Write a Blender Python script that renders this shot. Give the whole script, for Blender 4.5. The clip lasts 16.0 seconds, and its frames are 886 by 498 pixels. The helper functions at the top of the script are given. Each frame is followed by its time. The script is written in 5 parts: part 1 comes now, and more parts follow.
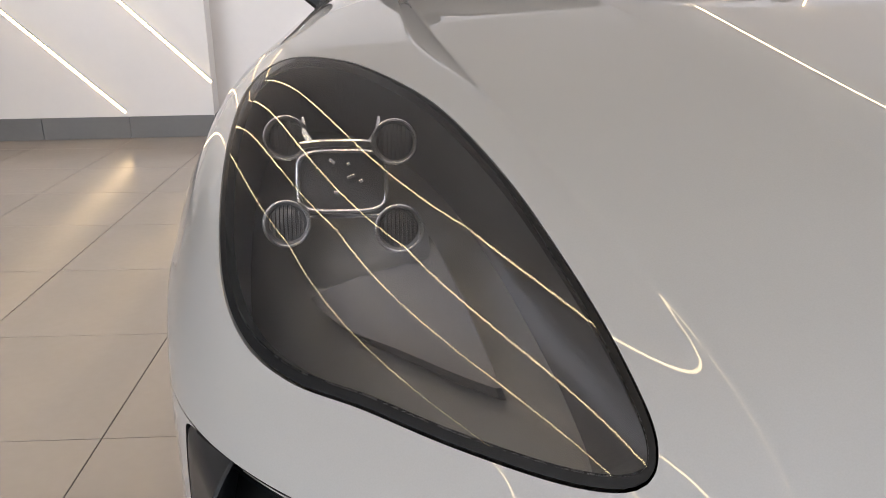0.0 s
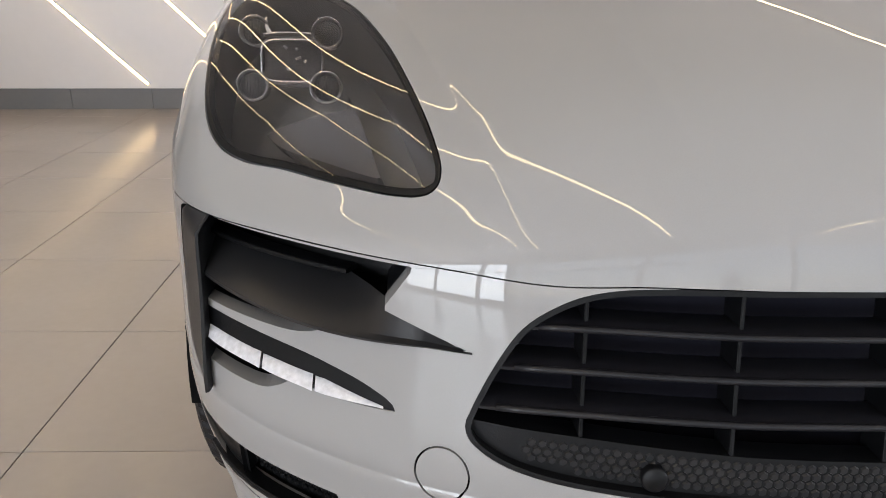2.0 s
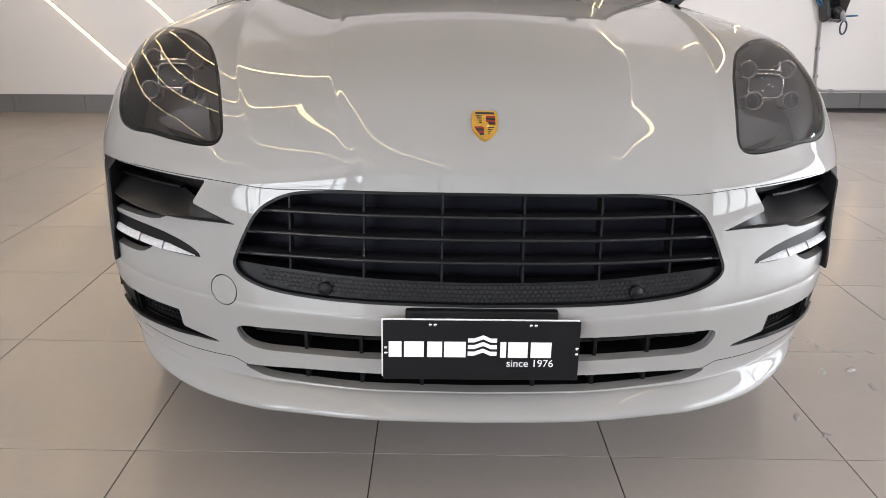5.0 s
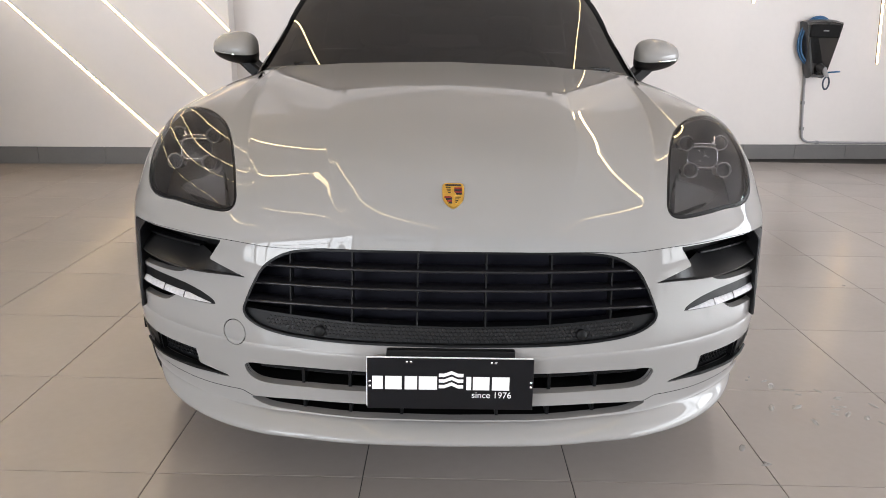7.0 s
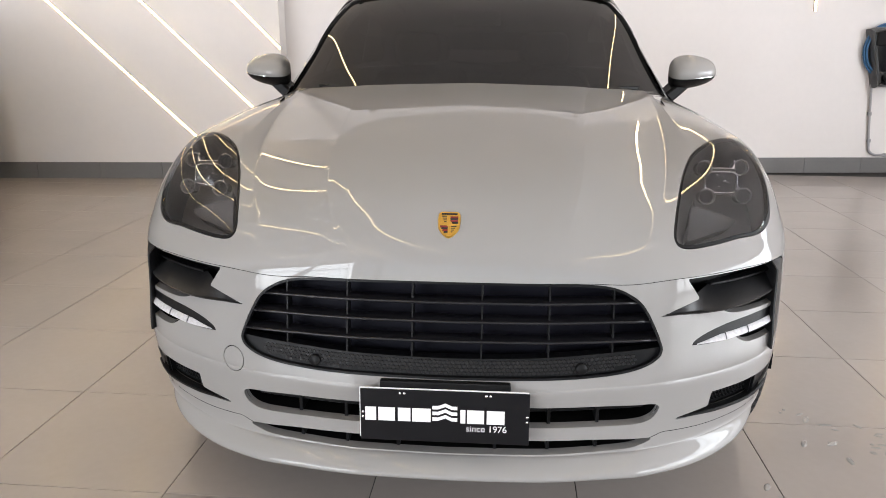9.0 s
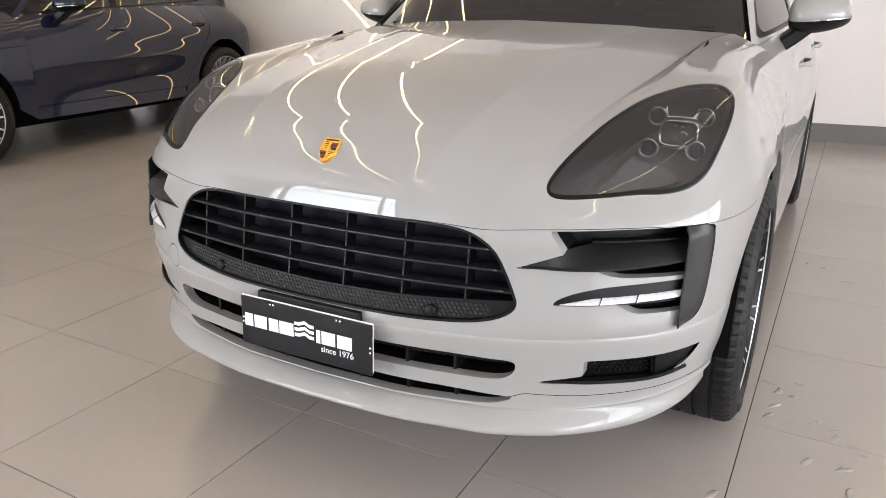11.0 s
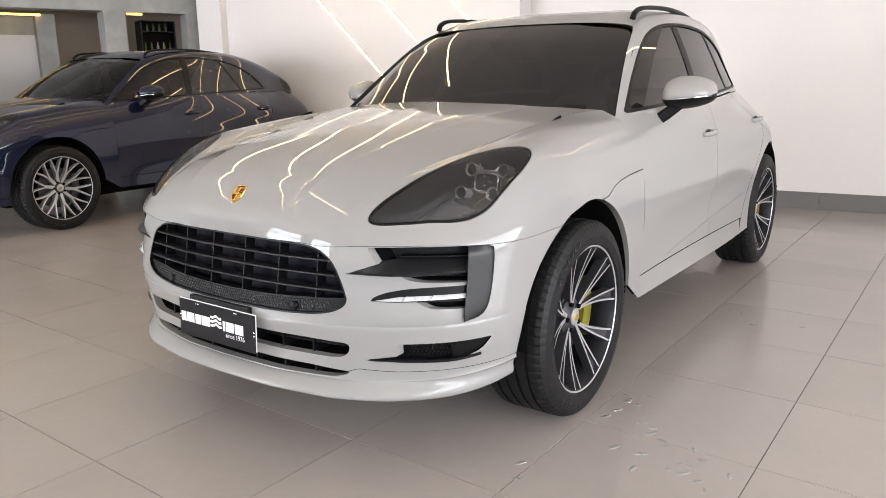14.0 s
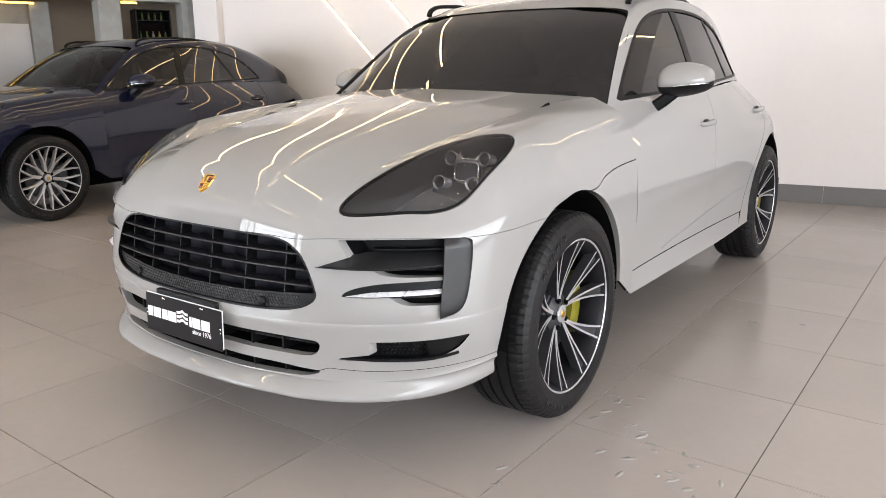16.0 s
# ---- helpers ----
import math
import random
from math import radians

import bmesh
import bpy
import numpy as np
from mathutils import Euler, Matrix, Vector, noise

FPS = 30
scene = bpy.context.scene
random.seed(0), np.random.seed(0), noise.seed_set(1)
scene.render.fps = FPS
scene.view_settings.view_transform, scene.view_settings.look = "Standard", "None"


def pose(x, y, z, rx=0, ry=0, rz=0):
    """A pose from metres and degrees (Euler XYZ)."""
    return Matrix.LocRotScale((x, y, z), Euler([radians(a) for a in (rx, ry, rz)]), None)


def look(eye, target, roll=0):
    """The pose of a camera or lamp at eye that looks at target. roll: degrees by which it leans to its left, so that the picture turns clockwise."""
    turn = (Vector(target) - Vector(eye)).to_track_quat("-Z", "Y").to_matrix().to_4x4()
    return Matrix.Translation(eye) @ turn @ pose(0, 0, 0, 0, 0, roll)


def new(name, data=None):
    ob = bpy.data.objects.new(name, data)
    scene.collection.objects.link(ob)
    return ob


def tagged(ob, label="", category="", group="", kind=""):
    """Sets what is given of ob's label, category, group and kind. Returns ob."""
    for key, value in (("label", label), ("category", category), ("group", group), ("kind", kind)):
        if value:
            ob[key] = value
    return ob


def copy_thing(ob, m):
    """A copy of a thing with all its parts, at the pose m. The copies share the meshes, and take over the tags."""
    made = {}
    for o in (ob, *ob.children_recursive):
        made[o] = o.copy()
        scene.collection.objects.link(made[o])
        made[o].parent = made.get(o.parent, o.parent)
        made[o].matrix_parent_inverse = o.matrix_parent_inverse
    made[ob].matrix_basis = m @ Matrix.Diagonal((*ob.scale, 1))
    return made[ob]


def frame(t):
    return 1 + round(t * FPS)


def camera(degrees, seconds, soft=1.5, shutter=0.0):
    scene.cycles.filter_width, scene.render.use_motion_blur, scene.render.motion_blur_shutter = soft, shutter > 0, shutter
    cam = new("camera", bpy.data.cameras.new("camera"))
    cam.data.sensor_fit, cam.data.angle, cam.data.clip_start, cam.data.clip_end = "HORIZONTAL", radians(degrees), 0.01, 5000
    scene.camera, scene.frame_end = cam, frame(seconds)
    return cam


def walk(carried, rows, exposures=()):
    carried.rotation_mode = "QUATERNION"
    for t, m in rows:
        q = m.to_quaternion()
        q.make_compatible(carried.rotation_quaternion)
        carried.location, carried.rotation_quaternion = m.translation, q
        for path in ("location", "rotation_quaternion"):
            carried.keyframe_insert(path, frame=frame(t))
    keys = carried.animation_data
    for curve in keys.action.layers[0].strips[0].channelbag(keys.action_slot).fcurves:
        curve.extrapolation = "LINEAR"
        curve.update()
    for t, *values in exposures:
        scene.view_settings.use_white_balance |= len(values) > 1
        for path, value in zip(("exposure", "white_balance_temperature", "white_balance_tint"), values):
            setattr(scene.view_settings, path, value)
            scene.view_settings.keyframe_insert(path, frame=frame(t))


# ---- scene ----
cam = camera(62.21, 16.0, soft=0.9)
PATH = [
    (0, (-0.700, -0.164, 1.091), (-0.550, 1.714, 0.420), 0.28),
    (0.5, (-0.679, -0.227, 1.076), (-0.557, 1.647, 0.390), 0.18),
    (1, (-0.651, -0.333, 1.067), (-0.540, 1.541, 0.378), 0.22),
    (1.5, (-0.615, -0.448, 1.040), (-0.509, 1.427, 0.352), 0.59),
    (2, (-0.579, -0.554, 1.023), (-0.477, 1.321, 0.335), 1.02),
    (2.5, (-0.499, -0.685, 1.023), (-0.409, 1.191, 0.333), 1.11),
    (3, (-0.411, -0.831, 1.039), (-0.336, 1.044, 0.349), 1.01),
    (3.5, (-0.353, -0.955, 1.042), (-0.277, 0.914, 0.336), 0.70),
    (4, (-0.271, -1.115, 1.067), (-0.207, 0.760, 0.373), 0.62),
    (4.5, (-0.181, -1.231, 1.097), (-0.125, 0.647, 0.412), 0.96),
    (7, (-0.043, -1.600, 1.234), (-0.020, 0.322, 0.681), 1.07),
    (7.5, (-0.038, -1.623, 1.276), (-0.026, 0.302, 0.732), 0.69),
    (8, (-0.035, -1.636, 1.302), (-0.028, 0.297, 0.789), 0.64),
    (10.5, (0.777, -1.326, 1.218), (0.086, 0.445, 0.596), -0.05),
    (11, (1.068, -1.291, 1.217), (0.187, 0.385, 0.572), 0.26),
    (11.5, (1.293, -1.325, 1.215), (0.308, 0.299, 0.590), 0.30),
    (12, (1.519, -1.379, 1.217), (0.464, 0.212, 0.619), 0.09),
    (12.5, (1.700, -1.401, 1.217), (0.593, 0.170, 0.664), -0.31),
    (13, (1.875, -1.415, 1.213), (0.745, 0.157, 0.708), -0.54),
    (13.5, (1.967, -1.450, 1.218), (0.830, 0.129, 0.754), -0.68),
    (14, (2.025, -1.488, 1.232), (0.892, 0.099, 0.789), -0.76),
    (14.5, (2.058, -1.513, 1.236), (0.931, 0.083, 0.808), -0.53),
    (15, (2.085, -1.524, 1.242), (0.950, 0.069, 0.824), -0.32),
    (15.5, (2.084, -1.506, 1.244), (0.940, 0.079, 0.819), -0.43),
    (16, (2.021, -1.338, 1.202), (0.881, 0.239, 0.741), -0.58),
]
GAIN = [(0, .10, 6230, 10), (1, -.06, 6270, 10), (4.5, -.02, 6390, 10), (8, -.14, 6450, 10), (10.5, .19, 6480, 10), (16, .14, 6480, 10)]
walk(cam, [(t, look(eye, target, roll)) for t, eye, target, roll in PATH], GAIN)

# ---- light: daylight through the glass front behind the camera, light lines on ceiling and wall ----
world = bpy.data.worlds.new("sky")
scene.world = world
world.use_nodes = True
sky = world.node_tree.nodes.new("ShaderNodeTexSky")
sky.sky_type, sky.sun_disc, sky.sun_elevation, sky.sun_rotation = "NISHITA", False, radians(40), radians(200)
world.node_tree.links.new(sky.outputs[0], world.node_tree.nodes["Background"].inputs[0])
world.node_tree.nodes["Background"].inputs[1].default_value = 0.12
sun = new("sun", bpy.data.lights.new("sun", "SUN"))
sun.data.energy, sun.data.angle, sun.data.color = 2.0, radians(0.6), (1, .95, .87)
sun.matrix_world = look((0, 0, 10), (2, -6, 0))


def window_light(name, eye, target, w, h, power, tint=(.98, .98, 1.03)):
    lamp = new(name, bpy.data.lights.new(name, "AREA"))
    lamp.data.shape, lamp.data.size, lamp.data.size_y, lamp.data.energy = "RECTANGLE", w, h, power
    lamp.data.color = tint
    lamp.matrix_world = look(eye, target)
    return lamp


# ---- materials ----
def material(name, color, rough=.5, metal=0.0, **more):
    m = bpy.data.materials.new(name)
    m.use_nodes = True
    b = m.node_tree.nodes["Principled BSDF"]
    b.inputs["Base Color"].default_value = (*color, 1)
    b.inputs["Roughness"].default_value = rough
    b.inputs["Metallic"].default_value = metal
    for key, value in more.items():
        b.inputs[key.replace("_", " ")].default_value = value
    return m


def grained(m, scale, amount, bump=0.0, detail=6.0, rough=0.0, fine=None, own=0.0):
    """Colour that wanders by amount at two sizes, a fine relief, and gloss that wanders with it."""
    t = m.node_tree
    b = t.nodes["Principled BSDF"]
    where = t.nodes.new("ShaderNodeTexCoord")
    big, small = t.nodes.new("ShaderNodeTexNoise"), t.nodes.new("ShaderNodeTexNoise")
    big.inputs["Scale"].default_value, big.inputs["Detail"].default_value = scale, detail
    small.inputs["Scale"].default_value, small.inputs["Detail"].default_value = fine or scale * 14, 3
    mix = t.nodes.new("ShaderNodeMath")
    mix.operation = "MULTIPLY_ADD"
    mix.inputs[1].default_value = .45
    t.links.new(where.outputs["Object"], big.inputs["Vector"])
    t.links.new(where.outputs["Object"], small.inputs["Vector"])
    t.links.new(small.outputs[0], mix.inputs[0])
    t.links.new(big.outputs[0], mix.inputs[2])
    ramp = t.nodes.new("ShaderNodeMapRange")
    ramp.inputs[1].default_value, ramp.inputs[2].default_value = .45, 1.0
    ramp.inputs[3].default_value, ramp.inputs[4].default_value = 1 - amount, 1 + amount
    t.links.new(mix.outputs[0], ramp.inputs[0])
    scaled = t.nodes.new("ShaderNodeVectorMath")
    scaled.operation = "SCALE"
    scaled.inputs[0].default_value = b.inputs["Base Color"].default_value[:3]
    t.links.new(ramp.outputs[0], scaled.inputs["Scale"])
    t.links.new(scaled.outputs[0], b.inputs["Base Color"])
    if own:
        info, shift = t.nodes.new("ShaderNodeObjectInfo"), t.nodes.new("ShaderNodeVectorMath")
        shift.operation = "MULTIPLY_ADD"
        shift.inputs[1].default_value = (37, 91, 53)
        t.links.new(info.outputs["Random"], shift.inputs[0])
        t.links.new(where.outputs["Object"], shift.inputs[2])
        t.links.new(shift.outputs[0], big.inputs["Vector"])
        tone, both = t.nodes.new("ShaderNodeMapRange"), t.nodes.new("ShaderNodeMath")
        tone.inputs[3].default_value, tone.inputs[4].default_value = 1 - own, 1 + own
        both.operation = "MULTIPLY"
        t.links.new(info.outputs["Random"], tone.inputs[0])
        t.links.new(tone.outputs[0], both.inputs[0])
        t.links.new(ramp.outputs[0], both.inputs[1])
        t.links.new(both.outputs[0], scaled.inputs["Scale"])
    if rough:
        r = t.nodes.new("ShaderNodeMapRange")
        base = b.inputs["Roughness"].default_value
        r.inputs[1].default_value, r.inputs[2].default_value = .45, 1.0
        r.inputs[3].default_value, r.inputs[4].default_value = base - rough, base + rough
        t.links.new(mix.outputs[0], r.inputs[0])
        t.links.new(r.outputs[0], b.inputs["Roughness"])
    if bump:
        relief = t.nodes.new("ShaderNodeBump")
        relief.inputs["Strength"].default_value = bump
        relief.inputs["Distance"].default_value = .002
        t.links.new(small.outputs[0], relief.inputs["Height"])
        t.links.new(relief.outputs[0], b.inputs["Normal"])
    return m


def glowing(name, color, strength):
    m = material(name, color, .6)
    b = m.node_tree.nodes["Principled BSDF"]
    b.inputs["Emission Color"].default_value = (*color, 1)
    b.inputs["Emission Strength"].default_value = strength
    return m


def paint(name, color, flake, gloss=1.5):
    m = material(name, color, .42, 0.0, Coat_Weight=1.0, Coat_Roughness=.006, Coat_IOR=gloss, Specular_IOR_Level=.05)
    return grained(m, 900, flake, fine=2600, detail=2)


def thin_glass(name, tint, ior=1.5):
    """A thin sheet: what lies behind, tinted, and a mirror image that grows towards grazing views."""
    m = bpy.data.materials.new(name)
    m.use_nodes = True
    t = m.node_tree
    t.nodes.clear()
    clear, gloss, mix = t.nodes.new("ShaderNodeBsdfTransparent"), t.nodes.new("ShaderNodeBsdfGlossy"), t.nodes.new("ShaderNodeMixShader")
    clear.inputs[0].default_value = (*tint, 1)
    gloss.inputs["Roughness"].default_value = .01
    edge, out = t.nodes.new("ShaderNodeFresnel"), t.nodes.new("ShaderNodeOutputMaterial")
    edge.inputs["IOR"].default_value = ior
    t.links.new(edge.outputs[0], mix.inputs[0])
    t.links.new(clear.outputs[0], mix.inputs[1])
    t.links.new(gloss.outputs[0], mix.inputs[2])
    t.links.new(mix.outputs[0], out.inputs[0])
    return m


PAINT = paint("pale_grey_paint", (.282, .277, .270), .03)
BLUE = paint("midnight_blue_paint", (.0042, .0062, .022), .2, 1.52)
BLACK = grained(material("black_plastic", (.0035, .0037, .0042), .42, 0, Specular_IOR_Level=.22), 60, .15, .12, rough=.06)
GLOSS = material("gloss_black", (.003, .003, .0035), .08, 0, Coat_Weight=1.0)
# near-black colour that holds the shade inside hollows and gaps
DARK = material("dark_void", (.0025, .0025, .0025), .9, 0, Specular_IOR_Level=.1)
RUBBER = grained(material("tyre_rubber", (.007, .007, .0074), .55, 0, Specular_IOR_Level=.3), 25, .2, .15, rough=.08)
CHROME = material("chrome", (.78, .79, .80), .12, 1.0)
ALLOY = grained(material("machined_alloy", (.56, .565, .58), .32, .7), 40, .08, .05)
GUNMETAL = grained(material("grey_alloy", (.06, .061, .065), .30, .6), 40, .1)
IRON = grained(material("brake_iron", (.10, .10, .105), .45, .9), 30, .15, .1)
YELLOW = material("yellow_caliper", (.17, .155, .010), .35)
WHITE = grained(material("white_wall_paint", (.73, .70, .68), .5), 1.2, .025, .04, rough=.05)
CEILING = grained(material("white_ceiling_paint", (.80, .77, .745), .7), 1.5, .02)
BASE = grained(material("grey_baseboard_tile", (.14, .137, .132), .5), 3, .08, rough=.08)
TILE = grained(material("grey_brown_floor_tile", (.36, .322, .294), .2, 0, Specular_IOR_Level=.55), 2.2, .045, .03, rough=.02, own=.03)
GROUT = grained(material("dark_grout", (.022, .021, .02), .8), 20, .2)
CONCRETE = grained(material("burnt_cement", (.30, .305, .29), .6), 2.6, .22, .1, detail=10, fine=9, rough=.1)
WARM = glowing("warm_light_line", (1, .76, .42), 18)
COOL = glowing("white_light_line", (1, .68, .34), 11)


# ---- making objects ----
def shape(name, bm, mat, smooth=None):
    me = bpy.data.meshes.new(name)
    bm.normal_update()
    bm.to_mesh(me)
    bm.free()
    me.materials.append(mat)
    if smooth is not None:
        me.shade_smooth() if smooth >= 180 else me.set_sharp_from_angle(angle=radians(smooth))
        if smooth < 180:
            me.polygons.foreach_set("use_smooth", [True] * len(me.polygons))
            me.set_sharp_from_angle(angle=radians(smooth))
    return new(name, me)


def part(name, bm, mat, parent, label="", smooth=None):
    ob = shape(name, bm, mat, smooth)
    ob.parent = parent
    return tagged(ob, label)


def root(name, label, category, at=(0, 0, 0), group="", kind=""):
    ob = new(name)
    ob.location = at
    return tagged(ob, label, category, group, kind)


def block(bm, lo, hi, bevel=0.0, m=None, segments=2):
    """A box between two corners, with rounded edges."""
    c = [(a + b) / 2 for a, b in zip(lo, hi)]
    s = [abs(b - a) for a, b in zip(lo, hi)]
    made = bmesh.ops.create_cube(bm, size=1, matrix=(m or Matrix()) @ Matrix.Translation(c) @ Matrix.Diagonal((*s, 1)))
    if bevel:
        edges = {e for v in made["verts"] for e in v.link_edges}
        bmesh.ops.bevel(bm, geom=list(edges), offset=bevel, segments=segments, affect="EDGES", profile=.5)
    return bm


def boxed(lo, hi, bevel=0.0, m=None):
    return block(bmesh.new(), lo, hi, bevel, m)


def rod(bm, a, b, r, r2=None, n=12):
    a, b = Vector(a), Vector(b)
    turn = (b - a).to_track_quat("Z", "Y").to_matrix().to_4x4()
    bmesh.ops.create_cone(bm, cap_ends=True, segments=n, radius1=r, radius2=r if r2 is None else r2, depth=(b - a).length,
                          matrix=Matrix.Translation((a + b) / 2) @ turn)
    return bm


def spun(profile, n=64, axis="X", closed=False):
    """A body turned from a profile of (along the axis, radius)."""
    bm = bmesh.new()
    rings = []
    for k in range(n):
        a = 2 * math.pi * k / n
        rings.append([bm.verts.new((p, r * math.cos(a), r * math.sin(a)) if axis == "X" else (r * math.cos(a), r * math.sin(a), p)) for p, r in profile])
    m = len(profile)
    for k in range(n):
        for j in range(m if closed else m - 1):
            q = [rings[k][j], rings[k][(j + 1) % m], rings[(k + 1) % n][(j + 1) % m], rings[(k + 1) % n][j]]
            bm.faces.new(q)
    bmesh.ops.recalc_face_normals(bm, faces=bm.faces)
    return bm


def panel(name, p, mat, parent, label=""):
    """A cut sheet as a part, with the sheet's own smooth normals."""
    me = bpy.data.meshes.new(name)
    me.vertices.add(len(p.v))
    me.vertices.foreach_set("co", p.v.astype(np.float32).ravel())
    me.loops.add(len(p.t) * 3)
    me.loops.foreach_set("vertex_index", p.t.astype(np.int32).ravel())
    me.polygons.add(len(p.t))
    me.polygons.foreach_set("loop_start", np.arange(0, len(p.t) * 3, 3, dtype=np.int32))
    me.update(calc_edges=True)
    me.polygons.foreach_set("use_smooth", np.ones(len(p.t), bool))
    me.normals_split_custom_set_from_vertices(p.n.astype(np.float32).tolist())
    me.materials.append(mat)
    ob = new(name, me)
    ob.parent = parent
    return tagged(ob, label)


# ---- the showroom ----
CEIL = 3.2


def structure(name, bm, mat, label, category):
    return tagged(shape(name, bm, mat), label, category, kind="structure")


# the two white walls stand a few degrees askew to the tiles
WALL_WEST = Matrix.Translation((-3.2, 5.52, 0)) @ pose(0, 0, 0, 0, 0, 4.57) @ Matrix.Translation((3.2, -5.5, 0))
WALL_EAST = Matrix.Translation((2.5, 6.40, 0)) @ pose(0, 0, 0, 0, 0, 6.28) @ Matrix.Translation((-2.5, -6.5, 0))


def built_wall(name, lo, hi, mat=WHITE, label="smooth white painted showroom wall", at=None):
    wall = structure(name, boxed(lo, hi), mat, label, "wall")
    wall.matrix_basis = at or Matrix()
    return wall


built_wall("wall_north_west", (-6.35, 5.5, 0), (-2.0, 5.7, CEIL), at=WALL_WEST)
built_wall("pillar_north_west", (-6.80, 5.40, 0), (-6.35, 5.7, CEIL), label="white painted square corner pillar", at=WALL_WEST)
built_wall("wall_step", (-2.2, 5.7, 0), (-2.0, 6.1, CEIL), at=WALL_WEST)
built_wall("wall_north_east", (-2.3, 6.5, 0), (7.0, 6.7, CEIL), at=WALL_EAST)
structure("ceiling", boxed((-15, -6.7, CEIL), (7.3, 9, CEIL + .2)), CEILING, "flat white plaster showroom ceiling with light lines", "ceiling")
floor = structure("floor", boxed((-15, -6.7, -.1), (7.3, 9, -.004)), GROUT, "large square grey-brown porcelain floor tiles with dark joints", "floor")


def skirting(name, lo, hi):
    ob = structure(name, boxed(lo, hi, .002), BASE, "low grey porcelain skirting along the wall", "baseboard")
    return ob


for i, (lo, hi) in enumerate((((-6.35, 5.485, 0), (-2.0, 5.4995, .162)), ((-1.9995, 5.4995, 0), (-1.985, 5.86, .162)), ((-2.12, 6.485, 0), (7.0, 6.4995, .162)))):
    n = max(1, round(max(hi[0] - lo[0], hi[1] - lo[1]) / .62))
    along = 0 if hi[0] - lo[0] > hi[1] - lo[1] else 1
    first = None
    for k in range(n):
        a, b = list(lo), list(hi)
        step = (hi[along] - lo[along]) / n
        a[along], b[along] = lo[along] + k * step + .0012, lo[along] + (k + 1) * step - .0012
        if first is None:
            first = skirting("baseboard_%d" % (i + 1), a, b)
            first.matrix_basis = WALL_EAST if i == 2 else WALL_WEST
        else:
            part("skirting_tile", boxed(a, b, .002), BASE, first)

# cement wall with two openings, beyond the second car; it runs askew from the corner pillar
SKEW = Matrix.Translation((-6.9, 5.5, 0)) @ pose(0, 0, 0, 0, 0, -110)


def cement(name, a, b, z0, z1, depth=.30):
    return structure(name, boxed((a, -depth, z0), (b, 0, z1), 0, SKEW), CONCRETE, "grey burnt-cement wall with trowel marks", "wall")


cement("wall_cement_pier_1", 0, .39, 0, 2.2)
cement("wall_cement_head", 0, 13.0, 2.2, CEIL)
cement("wall_cement_pier_2", 1.18, 1.45, 0, 2.2, .42)
cement("wall_cement_pier_3", 3.30, 13.0, 0, 2.2)
structure("wall_back_room", boxed((-1.0, -2.2, 0), (13.0, -2.0, CEIL), 0, SKEW), grained(material("beige_wall", (.46, .38, .29), .6), 1.5, .06), "plain beige wall of the back room", "wall")
structure("wall_back_room_end", boxed((-1.2, -2.2, 0), (-1.0, -.3, CEIL), 0, SKEW), WHITE, "plain white end wall of the back room", "wall")
structure("wall_cement_column", boxed((1.93, -1.15, 0), (2.16, -.75, 2.2), 0, SKEW), CONCRETE, "narrow cement column inside the opening", "wall")
structure("wall_back_partition", boxed((2.16, -1.1, 0), (4.4, -1.0, 1.93), 0, SKEW), grained(material("pale_partition", (.52, .53, .55), .35), 1.0, .05), "pale grey partition panel in the back room", "wall")
structure("wall_back_partition_head", boxed((2.16, -1.1, 1.93), (4.4, -1.0, 2.2), 0, SKEW), CONCRETE, "cement head over the partition", "wall")
for a, b, y in ((2.1, 4.4, -.70), (.95, 1.15, -.06)):
    tagged(shape("cove_light", boxed((a, y - .03, 2.165), (b, y, 2.19), .003, SKEW), glowing("amber_cove", (1, .58, .10), 5)), "warm amber light strip under the wall head", "light strip", group="cove lights")
# dark drinks cabinet in the second opening
cabinet = root("display_cabinet", "dark open display cabinet with bottles behind an opening", "cabinet")
part("back", boxed((.48, -.62, 0), (.93, -.58, 2.12), .004, SKEW), material("dark_cabinet", (.008, .006, .005), .8, 0, Specular_IOR_Level=.1), cabinet)
for a, b in ((.47, .49), (.92, .94)):
    part("side", boxed((a, -.60, 0), (b, -.28, 2.12), .003, SKEW), BLACK, cabinet)
for z in (.32, .9, 1.45, 1.72, 1.98, 2.12):
    part("shelf", boxed((.49, -.58, z - .012), (.92, -.30, z), .002, SKEW), BLACK, cabinet)
for k in range(9):
    bottle = root("bottle", "small dark glass bottle standing on a shelf", "bottle", group="bottles on the shelves")
    x, z = .53 + .042 * k, (1.72, 1.98)[k % 2]
    bm = spun([(0, .0001), (0, .018), (.07, .018), (.09, .008), (.115, .008), (.117, .0001)], 12, "Z")
    bmesh.ops.transform(bm, matrix=SKEW @ Matrix.Translation((x, -.40, z)), verts=bm.verts)
    part("bottle_body", bm, material("bottle_glass", random.choice([(.25, .20, .05), (.05, .08, .03), (.3, .3, .28)]), .15), bottle, smooth=40)

# glass fronts behind and beside the camera
FRAME = grained(material("dark_window_frame", (.05, .05, .055), .4, .4), 20, .1)
PANE = thin_glass("clear_window_glass", (.96, .98, .97), 1.45)


